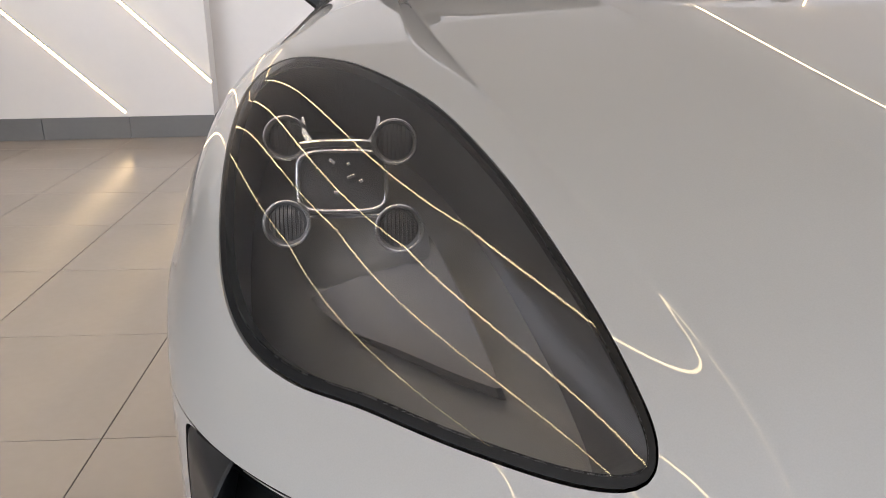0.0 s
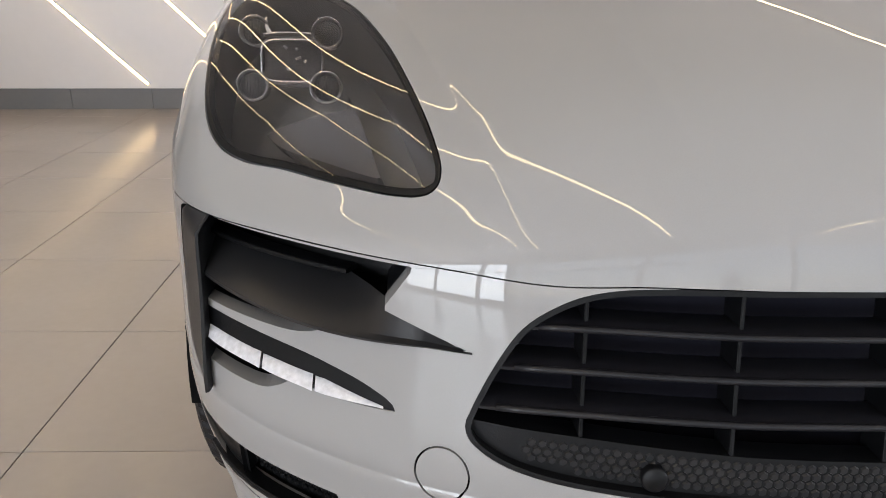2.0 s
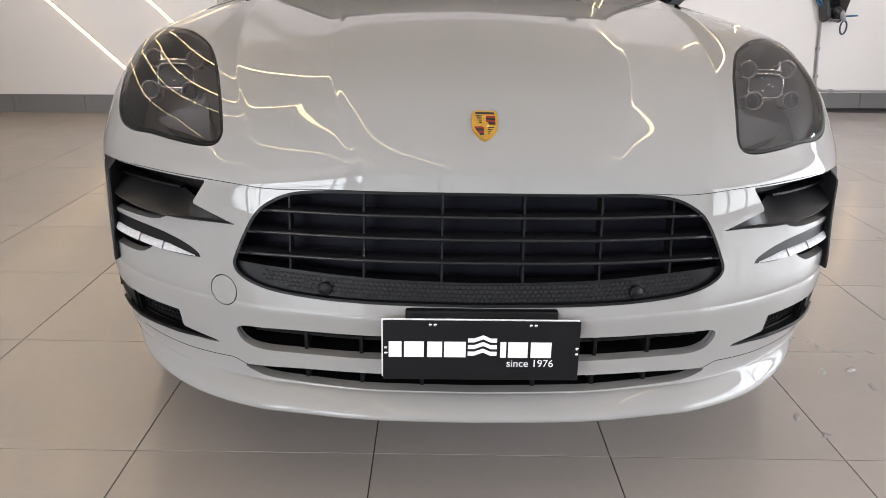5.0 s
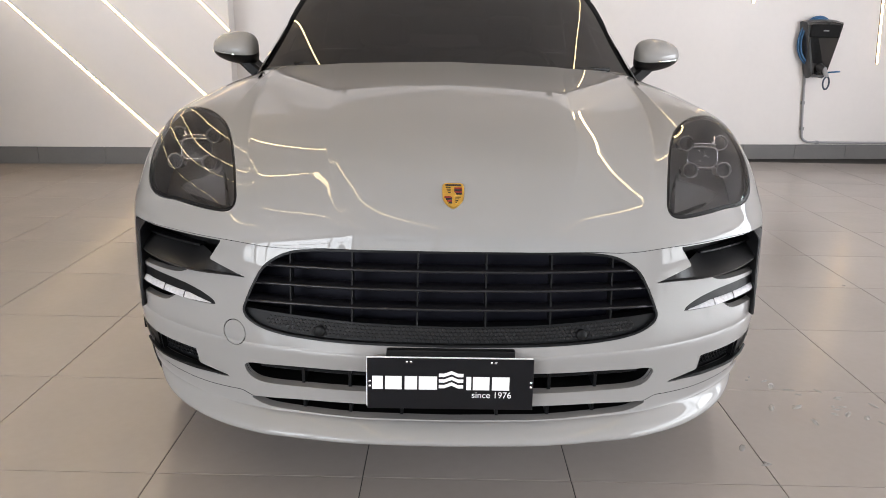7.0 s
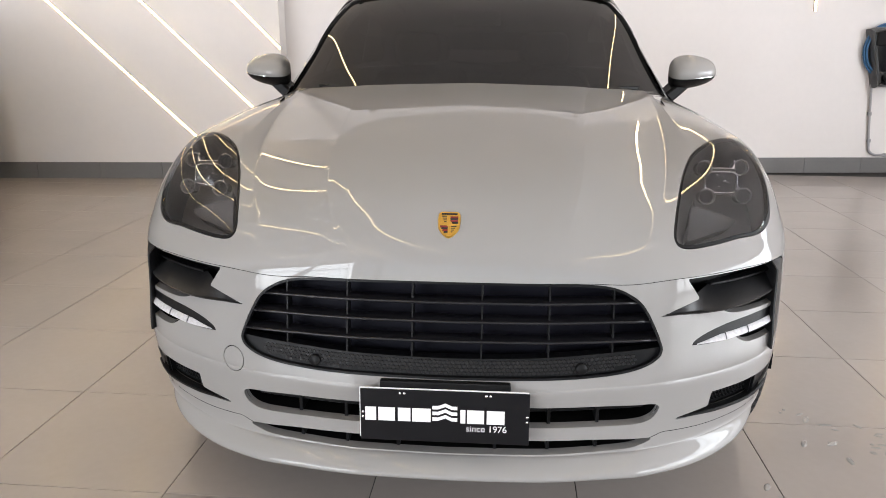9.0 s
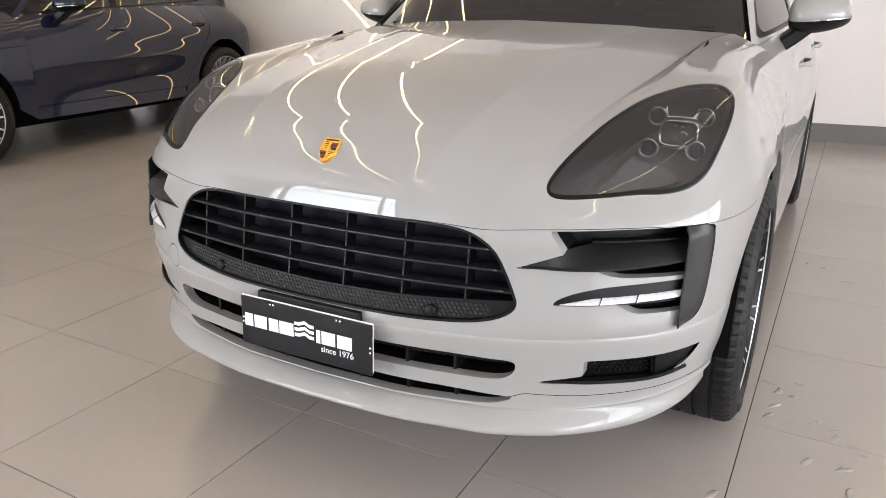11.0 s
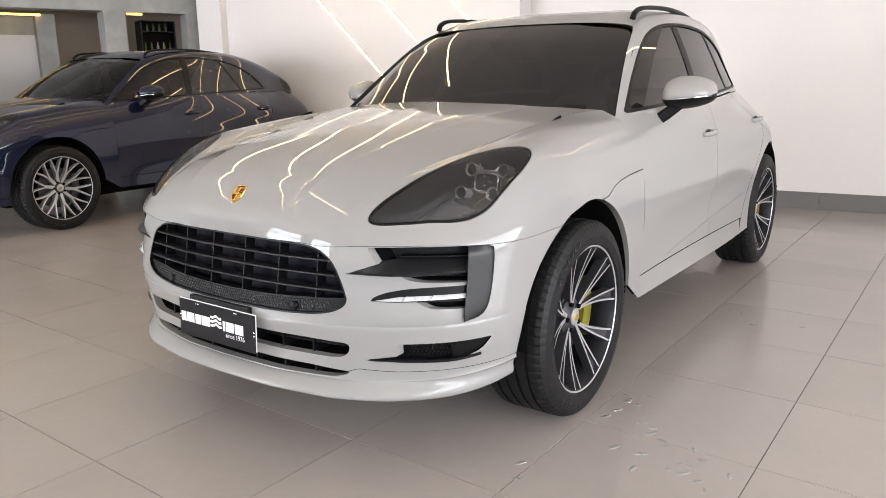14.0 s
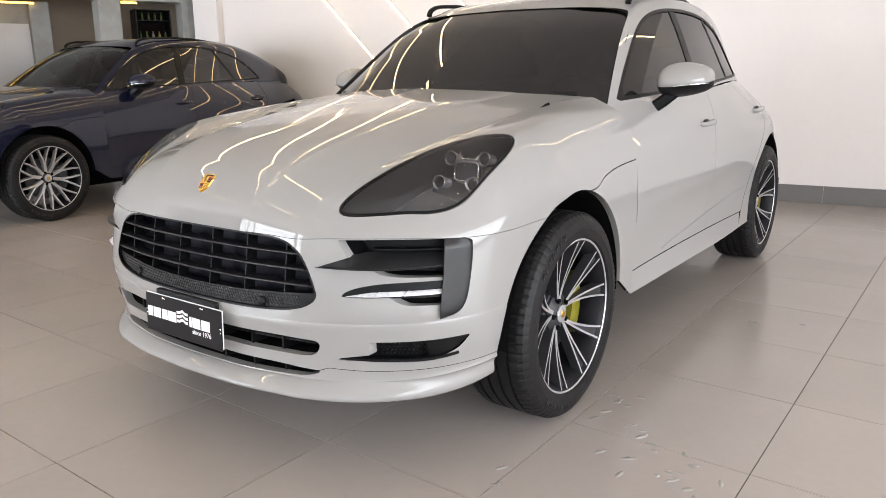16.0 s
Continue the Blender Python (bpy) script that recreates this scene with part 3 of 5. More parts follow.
def cabin_rows():
    """Roof and pillars: each row from the roof's middle out and down to the belt."""
    header = [(0, 2.022, 1.5190), (0.3, 2.037, 1.5155), (0.52, 2.075, 1.505), (0.612, 2.100, 1.489), (0.652, 2.005, 1.435), (0.712, 1.765, 1.269), (0.792, 1.5, 1.056)]
    front_roof = [(0, 2.22, 1.581), (0.3, 2.23, 1.578), (0.51, 2.26, 1.566), (0.605, 2.27, 1.544), (0.655, 2.16, 1.466), (0.732, 1.95, 1.296), (0.828, 1.68, 1.068)]
    middle_front = [(0.0, 2.6, 1.614), (0.3, 2.6, 1.61), (0.525, 2.61, 1.597), (0.626, 2.62, 1.572), (0.68, 2.57, 1.484), (0.767, 2.45, 1.315), (0.86, 2.3, 1.104)]
    middle_rear = [(0.0, 3.05, 1.618), (0.3, 3.05, 1.614), (0.536, 3.05, 1.596), (0.636, 3.05, 1.564), (0.686, 3.03, 1.476), (0.758, 2.95, 1.31), (0.836, 2.85, 1.135)]
    rear_roof = [(0.0, 3.5, 1.58), (0.3, 3.5, 1.576), (0.502, 3.5, 1.554), (0.601, 3.5, 1.516), (0.651, 3.48, 1.435), (0.712, 3.42, 1.295), (0.778, 3.36, 1.152)]
    quarter = [(0.0, 3.92, 1.482), (0.28, 3.92, 1.478), (0.448, 3.92, 1.454), (0.53, 3.92, 1.412), (0.58, 3.9, 1.34), (0.638, 3.85, 1.245), (0.706, 3.8, 1.151)]
    spoiler = [(0.0, 4.22, 1.39), (0.26, 4.22, 1.386), (0.382, 4.21, 1.362), (0.455, 4.19, 1.326), (0.5, 4.18, 1.275), (0.552, 4.15, 1.209), (0.606, 4.12, 1.143)]
    return [header, front_roof, middle_front, middle_rear, rear_roof, quarter, spoiler]


def screen_rows():
    foot = [(0, 1.275, 1.132), (0.25, 1.295, 1.128), (0.48, 1.36, 1.116), (0.67, 1.452, 1.092), (0.795, 1.50, 1.048)]
    low = [(0, 1.45, 1.237), (0.25, 1.465, 1.234), (0.46, 1.52, 1.224), (0.63, 1.605, 1.208), (0.738, 1.664, 1.178)]
    middle = [(0, 1.68, 1.366), (0.25, 1.692, 1.363), (0.44, 1.735, 1.353), (0.61, 1.800, 1.339), (0.708, 1.855, 1.312)]
    high = [(0, 1.88, 1.464), (0.25, 1.89, 1.461), (0.42, 1.925, 1.454), (0.585, 1.975, 1.442), (0.662, 2.026, 1.424)]
    head = [(0, 2.042, 1.526), (0.25, 2.052, 1.523), (0.4, 2.077, 1.516), (0.55, 2.102, 1.501), (0.610, 2.112, 1.481)]
    return [foot, low, middle, high, head]


def tail_rows():
    """Rear screen and upper tailgate between roof and tail."""
    top, belt = cabin_rows()[-1], [(0, 4.58, 1.085), (.20, 4.57, 1.09), (.34, 4.53, 1.10), (.44, 4.44, 1.115), (.51, 4.34, 1.126), (.56, 4.24, 1.134), (.606, 4.12, 1.140)]
    rows = []
    for u in (0, .33, .66, 1):
        rows.append([tuple(np.array(a) * (1 - u) + np.array(b) * u + np.array([0, .05, .02]) * 4 * u * (1 - u) * (i < 5)) for i, (a, b) in enumerate(zip(top, belt))])
    return rows


FRONT = cage_patch(front_rows(), 270, 180)
SIDE = cage_patch(side_rows(), 160, 70)
CABIN = cage_patch(cabin_rows(), 90, 80)
SCREEN = cage_patch(screen_rows(), 50, 50)
TAIL = cage_patch(tail_rows(), 30, 50)

# ---- lines that divide the skin ----
def ahead(v):
    return v[:, 1] < .62


SEAM = beside("xz", [(-.05, .744), (.2, .743), (.33, .742), (.43, .738), (.56, .747), (.729, .751), (.86, .746), (.922, .748), (.96, .762), (1.1, .80)])
WING = beside("yz", [(.80, .80), (1.073, .804), (1.178, .836), (1.334, .857), (1.60, .868)])
LAMP = outline("xy", [(.541, .199), (.549, .240), (.572, .325), (.606, .437), (.655, .558), (.72, .652), (.773, .694), (.814, .708), (.847, .676), (.858, .605), (.855, .515), (.843, .433), (.817, .375), (.775, .326), (.721, .284), (.662, .241), (.599, .203), (.556, .187)], lambda v: v[:, 2] > .78)
GRILLE = outline("xz", [(-.1, .7450), (-.1, .7450), (.1, .7445), (.214, .7435), (.324, .741), (.388, .733), (.43, .716), (.463, .69), (.49, .645), (.512, .595), (.516, .577), (.506, .558), (.472, .539), (.413, .525), (.326, .518), (.213, .516), (.1, .515), (-.1, .515), (-.1, .515)], ahead)
INTAKE = outline("xz", [(.570, .744), (.570, .744), (.604, .695), (.604, .695), (.513, .662), (.513, .662), (.59, .659), (.664, .661), (.664, .661), (.686, .648), (.72, .640), (.78, .637), (.834, .636), (.834, .636), (.834, .517), (.834, .517), (.850, .522), (.864, .537), (.873, .57), (.877, .64), (.877, .72), (.866, .744), (.80, .7475), (.70, .748)], ahead)
DAYLIGHT = outline("xz", [(.589, .581), (.589, .581), (.597, .592), (.626, .606), (.66, .615), (.70, .621), (.773, .625), (.834, .627), (.834, .627), (.834, .556), (.834, .556), (.76, .558), (.732, .568), (.714, .581), (.714, .581), (.65, .579)], ahead)
VENT = outline("xz", [(.876, .455), (.876, .455), (.790, .449), (.660, .444), (.660, .444), (.656, .402), (.656, .402), (.552, .384), (.552, .384), (.60, .381), (.70, .384), (.795, .388), (.828, .398), (.856, .420)], ahead)
MIDDLE = outline("xz", [(.518, .42), (.508, .438), (.447, .442), (.33, .444), (.1, .446), (-.2, .446), (-.2, .446), (-.2, .388), (-.2, .388), (.1, .388), (.33, .386), (.453, .386), (.499, .395)], ahead)
LOWER = outline("xz", [(.506, .339), (.425, .346), (.30, .351), (.1, .354), (-.2, .354), (-.2, .354), (-.2, .315), (-.2, .315), (.1, .315), (.30, .315), (.425, .317), (.478, .324)], ahead)
TOWCAP = outline("xz", [(.540 + .029 * math.cos(a), .518 + .033 * math.sin(a)) for a in np.linspace(0, 2 * math.pi, 12, endpoint=False)], ahead)
LIP_SEAM = beside("xz", [(-.05, .335), (.44, .335), (.50, .340), (.535, .351), (.57, .350), (.66, .347), (.78, .352), (.89, .362), (1.0, .374)])
OPENINGS = [GRILLE, INTAKE, DAYLIGHT, VENT, MIDDLE, LOWER]


def arch(y, z, r):
    return lambda v: np.where(v[:, 0] > .62, np.hypot(v[:, 1] - y, v[:, 2] - z) - r, 1.0)


ARCH_FRONT, ARCH_REAR = arch(.930, .392, .424), arch(3.756, .392, .430)


def both(*fields):
    def field(v):
        return np.minimum.reduce([f(v) for f in fields])
    return field


def hood_side(v):
    return np.where(v[:, 1] < .93, 1.0, WING(v) - .002)


def cut_away(p, fields, tag=1):
    for k, f in enumerate(fields):
        p = clip(p, f, tag + k)
    return p


HALF_HOOD = cut_away(FRONT, [inside(SEAM, .0007), hood_side, ARCH_FRONT, away(LAMP)])
HALF_BUMPER = cut_away(clip(FRONT, lambda v: .93 - v[:, 1], 90), [away(SEAM, .0007), ARCH_FRONT] + [away(f) for f in OPENINGS])
HALF_LIP = clip(HALF_BUMPER, away(LIP_SEAM, .0009), 10)
HALF_BUMPER = clip(HALF_BUMPER, inside(LIP_SEAM, .0009), 10)
CAPPED_BUMPER, TOW_LID = clip(HALF_BUMPER, away(TOWCAP, .0011), 9), clip(HALF_BUMPER, inside(TOWCAP, .0011), 9)
HALF_WING = cut_away(clip(FRONT, lambda v: v[:, 1] - .93, 90), [away(WING, .002), ARCH_FRONT])
LENS_PATCH = clip(FRONT, inside(LAMP, .0055), 1)


def eased(p):
    """The sheet with the even normals of one moulded piece."""
    x, y = p.v[:, 0] - .70, p.v[:, 1] - .45
    terms = np.stack([np.ones_like(x), x, y, x * x, x * y, y * y, x ** 3, x * x * y, x * y * y, y ** 3], 1)
    n = terms @ np.linalg.lstsq(terms, p.n, rcond=None)[0]
    return Patch(p.v, n / np.linalg.norm(n, axis=1)[:, None], p.t, p.c)


LENS_PATCH = eased(LENS_PATCH)
SEAL_PATCH = clip(clip(FRONT, inside(LAMP, .0015), 2), away(LAMP, -.0065), 1)
REAR_EDGE = beside("yz", [(3.62, 1.30), (3.61, 1.12), (3.58, .95), (3.44, .78), (3.29, .60), (3.18, .42), (3.11, .25)])
BLADE = outline("yz", [(1.70, .408), (1.70, .408), (1.95, .432), (2.40, .472), (2.90, .520), (3.24, .556), (3.24, .556), (3.215, .520), (3.175, .470), (3.145, .430), (3.13, .408), (3.13, .408), (2.4, .406)], lambda v: v[:, 0] > .6)
DOOR_FRONT = cut_away(SIDE, [lambda v: v[:, 1] - 1.5172, lambda v: 2.5472 - v[:, 1], lambda v: v[:, 2] - .402])
DOOR_REAR = cut_away(SIDE, [lambda v: v[:, 1] - 2.5500, lambda v: -REAR_EDGE(v) - .0025, lambda v: v[:, 2] - .402])
SILL = cut_away(SIDE, [lambda v: .397 - v[:, 2], lambda v: 3.14 - v[:, 1]])
QUARTER = cut_away(SIDE, [lambda v: REAR_EDGE(v) - .0025, ARCH_REAR])
WINDOWS = outline("yz", [(1.585, 1.088), (1.585, 1.088), (1.8, 1.243), (2.05, 1.4), (2.25, 1.48), (2.5, 1.52), (2.8, 1.524), (3.1, 1.496), (3.4, 1.412), (3.6, 1.29), (3.68, 1.206), (3.65, 1.181), (3.2, 1.162), (2.6, 1.137), (2.0, 1.11)], lambda v: v[:, 0] > .5, 14)
PILLAR_C = beside("yz", [(2.98, 1.60), (3.07, 1.45), (3.17, 1.30), (3.30, 1.10)])
SUNROOF = outline("xy", [(-.1, 2.30), (-.1, 2.30), (.36, 2.30), (.42, 2.34), (.42, 3.24), (.36, 3.28), (-.1, 3.28), (-.1, 3.28)], lambda v: v[:, 2] > 1.3)
ROOF = cut_away(CABIN, [away(WINDOWS), away(SUNROOF)])
GLASS_SIDE = clip(CABIN, inside(WINDOWS, .014))
SURROUND = cut_away(CABIN, [inside(WINDOWS, .001), away(WINDOWS, -.0145)])


def sheet_y(x, z, patch=FRONT):
    """How far back the skin lies at a place seen from the front."""
    a, b, c = (patch.v[patch.t[:, k]] for k in range(3))
    d = (b[:, 0] - a[:, 0]) * (c[:, 2] - a[:, 2]) - (c[:, 0] - a[:, 0]) * (b[:, 2] - a[:, 2])
    d = np.where(np.abs(d) < 1e-12, 1e-12, d)
    u = ((x - a[:, 0]) * (c[:, 2] - a[:, 2]) - (c[:, 0] - a[:, 0]) * (z - a[:, 2])) / d
    w = ((b[:, 0] - a[:, 0]) * (z - a[:, 2]) - (x - a[:, 0]) * (b[:, 2] - a[:, 2])) / d
    ok = (u >= -1e-6) & (w >= -1e-6) & (u + w <= 1 + 1e-6)
    y = a[:, 1] + u * (b[:, 1] - a[:, 1]) + w * (c[:, 1] - a[:, 1])
    return float(np.where(ok, y, 9).min())


NOSE = clip(FRONT, lambda v: np.minimum(.80 - v[:, 2], .6 - v[:, 1]))


def nose_y(x, z):
    y = sheet_y(abs(x), z, NOSE)
    return y if y < 5 else .5


# ---- the cars ----
LENS = thin_glass("clear_lamp_cover", (.94, .94, .95), 1.55)
TINTED = thin_glass("tinted_window_film", (.035, .037, .04), 1.72)
SCREEN_GLASS = thin_glass("green_screen_glass", (.62, .66, .64), 1.55)
REFLECTOR = grained(material("lamp_bezel", (.21, .21, .215), .28), 30, .08)
CLEARRIM = material("bright_lamp_rim", (.93, .93, .95), .14, .85)
FLUTED = material("dark_lamp_glass", (.11, .11, .115), .12)
LAMPWHITE = grained(material("white_lamp_diffuser", (.66, .67, .70), .14, .1, Coat_Weight=.8), 120, .18, detail=2)
GOLD = grained(material("gold_badge", (.75, .45, .09), .3, .9), 200, .1)
RIMDARK = grained(material("dark_grey_rim", (.010, .010, .0115), .4, 0, Specular_IOR_Level=.15), 30, .1)
SATIN = grained(material("satin_black", (.009, .009, .011), .30, 0, Specular_IOR_Level=.4), 60, .12, .05)
BLADEGREY = grained(material("satin_grey_plastic", (.0155, .0158, .0168), .36, 0, Specular_IOR_Level=.4), 60, .1, .08)
TUBE = material("bright_lamp_tube", (.62, .62, .64), .22, .6)
SIDEWALL = material("raised_rubber", (.016, .016, .017), .5)
RED = material("badge_red", (.20, .015, .012), .35)
WHITEPRINT = material("white_print", (.85, .85, .85), .5)
SEATING = grained(material("dark_leather", (.02, .02, .021), .6), 30, .15, .1)


def sweep(path, profile, up=(0, 0, 1), bm=None, scale=None, caps=True):
    """A bar along a path; the profile is (sideways, upwards) round it."""
    bm = bm or bmesh.new()
    path = [Vector(p) for p in path]
    rings = []
    for i, p in enumerate(path):
        way = (path[min(i + 1, len(path) - 1)] - path[max(i - 1, 0)]).normalized()
        side = way.cross(Vector(up)).normalized()
        top = side.cross(way).normalized()
        k = scale[i] if scale else 1
        rings.append([bm.verts.new(p + side * a * k + top * b * k) for a, b in profile])
    n = len(profile)
    for a, b in zip(rings, rings[1:]):
        for j in range(n):
            bm.faces.new((a[j], a[(j + 1) % n], b[(j + 1) % n], b[j]))
    if caps:
        bm.faces.new(rings[0][::-1])
        bm.faces.new(rings[-1])
    bmesh.ops.recalc_face_normals(bm, faces=bm.faces)
    return bm


def round_profile(a, b, n=10):
    return [(a * math.cos(2 * math.pi * k / n), b * math.sin(2 * math.pi * k / n)) for k in range(n)]


def soft_box(a, b, r):
    return [(a - r, b), (a, b - r), (a, -b + r), (a - r, -b), (-a + r, -b), (-a, -b + r), (-a, b - r), (-a + r, b)]


def bumper_bar(xs, z, back, profile):
    """A bar that follows the nose from side to side at one height."""
    return sweep([(x, nose_y(x, z) + back, z) for x in xs], profile)


def ring_bm(m, r, tube, n=36):
    """A ring round the z axis of m."""
    bm = bmesh.new()
    rings = []
    for k in range(n):
        a = 2 * math.pi * k / n
        c = Vector((math.cos(a), math.sin(a), 0))
        rings.append([bm.verts.new(m @ (c * (r + tube * math.cos(b)) + Vector((0, 0, tube * math.sin(b))))) for b in [2 * math.pi * j / 8 for j in range(8)]])
    for k in range(n):
        for j in range(8):
            bm.faces.new((rings[k][j], rings[k][(j + 1) % 8], rings[(k + 1) % n][(j + 1) % 8], rings[(k + 1) % n][j]))
    bmesh.ops.recalc_face_normals(bm, faces=bm.faces)
    return bm


def dome(m, r, h, n=24, rings=5):
    bm = bmesh.new()
    last = None
    for i in range(rings + 1):
        a = math.pi / 2 * i / rings
        rr, z = r * math.cos(a), h * math.sin(a)
        row = [bm.verts.new(m @ Vector((rr * math.cos(2 * math.pi * k / n), rr * math.sin(2 * math.pi * k / n), z))) for k in range(n)] if i < rings else [bm.verts.new(m @ Vector((0, 0, h)))]
        if last:
            for k in range(n):
                if len(row) == 1:
                    bm.faces.new((last[k], last[(k + 1) % n], row[0]))
                else:
                    bm.faces.new((last[k], last[(k + 1) % n], row[(k + 1) % n], row[k]))
        last = row
    return bm


def headlight(parent, side):
    """Lamp behind a clear cover that carries on the hood's shape."""
    s = 1 if side > 0 else -1
    flip = (lambda p: p) if s > 0 else mirrored
    lamp = panel("headlight", flip(join(SEAL_PATCH, flange(SEAL_PATCH, 1, .010), flange(SEAL_PATCH, 2, .008))), BLACK, parent, "dark almond-shaped headlight behind a clear cover")
    panel("lens", flip(LENS_PATCH), LENS, lamp, "clear glossy cover")
    bowl = clip(FRONT, inside(LAMP, .002), 3)
    floor_sheet = Patch(bowl.v + np.array([.0, .11, -.105]), bowl.n, bowl.t, bowl.c)
    wall_sheet = flange(bowl, 3, 1.0, (0, .11, -.105))
    panel("housing", flip(join(floor_sheet, wall_sheet)), REFLECTOR, lamp, "dark grey lamp housing")
    tray = clip(FRONT, inside(LAMP, .052), 4)
    tray = clip(tray, lambda v: np.maximum(np.abs(v[:, 0] - .752) - .092, .405 - v[:, 1]), 5)
    tray_sheet = Patch(tray.v + np.array([0, .080, -.078]), tray.n, tray.t, tray.c)
    panel("bezel", flip(join(tray_sheet, flange(tray_sheet, 4, .025), flange(tray_sheet, 5, .025))), material("smoked_bezel", (.15, .15, .155), .22), lamp, "smoked inner bezel")
    face = pose(0, 0, 0, 78, 0, 0)

    def at(x, y, z):
        return Matrix.Translation((s * x, y, z)) @ face

    # four round lamps about one wide projector
    for x, y, z in ((.799, .572, .949), (.691, .548, .949), (.795, .510, .879), (.689, .486, .880)):
        m = at(x, y, z)
        spot = part("spot_lamp", spun([(-.045, .019), (-.005, .0215), (0, .0225), (.002, .0215), (0, .0195), (-.012, .017)], 32, "Z"), TUBE, lamp, "round lamp with a bright ring", 60)
        spot.data.transform(m)
        part("ring", ring_bm(m, .0215, .0016), CLEARRIM, spot, smooth=180)
        part("lamp_glass", dome(m @ Matrix.Translation((0, 0, -.009)), .019, .005), FLUTED, spot, smooth=180)
        for k in range(-4, 5):
            half = (.0175 ** 2 - (.0038 * k) ** 2) ** .5
            part("flute", sweep([m @ Vector((.0038 * k, b, -.0065 + .0035 * (1 - (b / .019) ** 2))) for b in np.linspace(-half, half, 5)], round_profile(.0007, .0007, 5), up=m.to_3x3() @ Vector((1, 0, 0))), FLUTED, spot)
    m = at(.744, .556, .908)
    prof = [(.044 * (abs(math.cos(a)) ** .5) * math.copysign(1, math.cos(a)), .030 * (abs(math.sin(a)) ** .42) * math.copysign(1, math.sin(a))) for a in [2 * math.pi * k / 40 for k in range(40)]]
    loop = [m @ Vector((a, b, 0)) for a, b in prof]
    loop.append(loop[0])
    projector = part("projector", sweep(loop, round_profile(.0024, .0024, 8), up=m.to_3x3() @ Vector((0, 0, 1)), caps=False), CLEARRIM, lamp, "wide projector lamp with a chrome frame", 180)
    bm = bmesh.new()
    for depth, k in ((-.004, .95), (-.03, .8)):
        bm.faces.new([bm.verts.new(m @ Vector((a * k, b * k, depth))) for a, b in prof])
    part("projector_glass", bm, FLUTED, projector)
    for dx, dz, w in ((-.020, .009, .007), (.014, .012, .004), (.010, .001, .009), (-.004, -.012, .006), (.016, -.010, .005)):
        part("reflector", boxed((dx - w / 2, dz - .0018, -.0035), (dx + w / 2, dz + .0018, -.001), .0008, m @ pose(0, 0, 0, 0, 0, 40 * dx / .02)), CLEARRIM, projector)
    part("bridge", sweep([m @ Vector((-.040, .036, -.004)), m @ Vector((-.02, .038, -.002)), m @ Vector((.02, .038, -.002)), m @ Vector((.040, .036, -.004))], soft_box(.004, .004, .0015)), CLEARRIM, lamp, "bright bridge between the lamps")
    for e in (-1, 1):
        part("horn", sweep([m @ Vector((e * .030, .038, -.002)), m @ Vector((e * .036, .048, -.006)), m @ Vector((e * .038, .064, -.014))], soft_box(.0035, .0025, .001), up=m.to_3x3() @ Vector((0, 0, 1)), scale=[1.2, .9, .4]), CLEARRIM, lamp)
    part("bridge", sweep([m @ Vector((-.036, -.035, -.004)), m @ Vector((.036, -.035, -.004))], soft_box(.003, .002, .001)), CLEARRIM, lamp)
    return lamp


def opening_liner(parent, name, field, depth, mat, s, way=(0, 1, 0)):
    p = clip(FRONT, inside(field, -.001), 7)
    back = Patch(p.v + np.array(way) * depth, p.n, p.t, p.c)
    whole = join(back, flange(p, 7, depth, way))
    return panel(name, whole if s > 0 else mirrored(whole), mat, parent)


def two_sided(p):
    return join(p, mirrored(p))


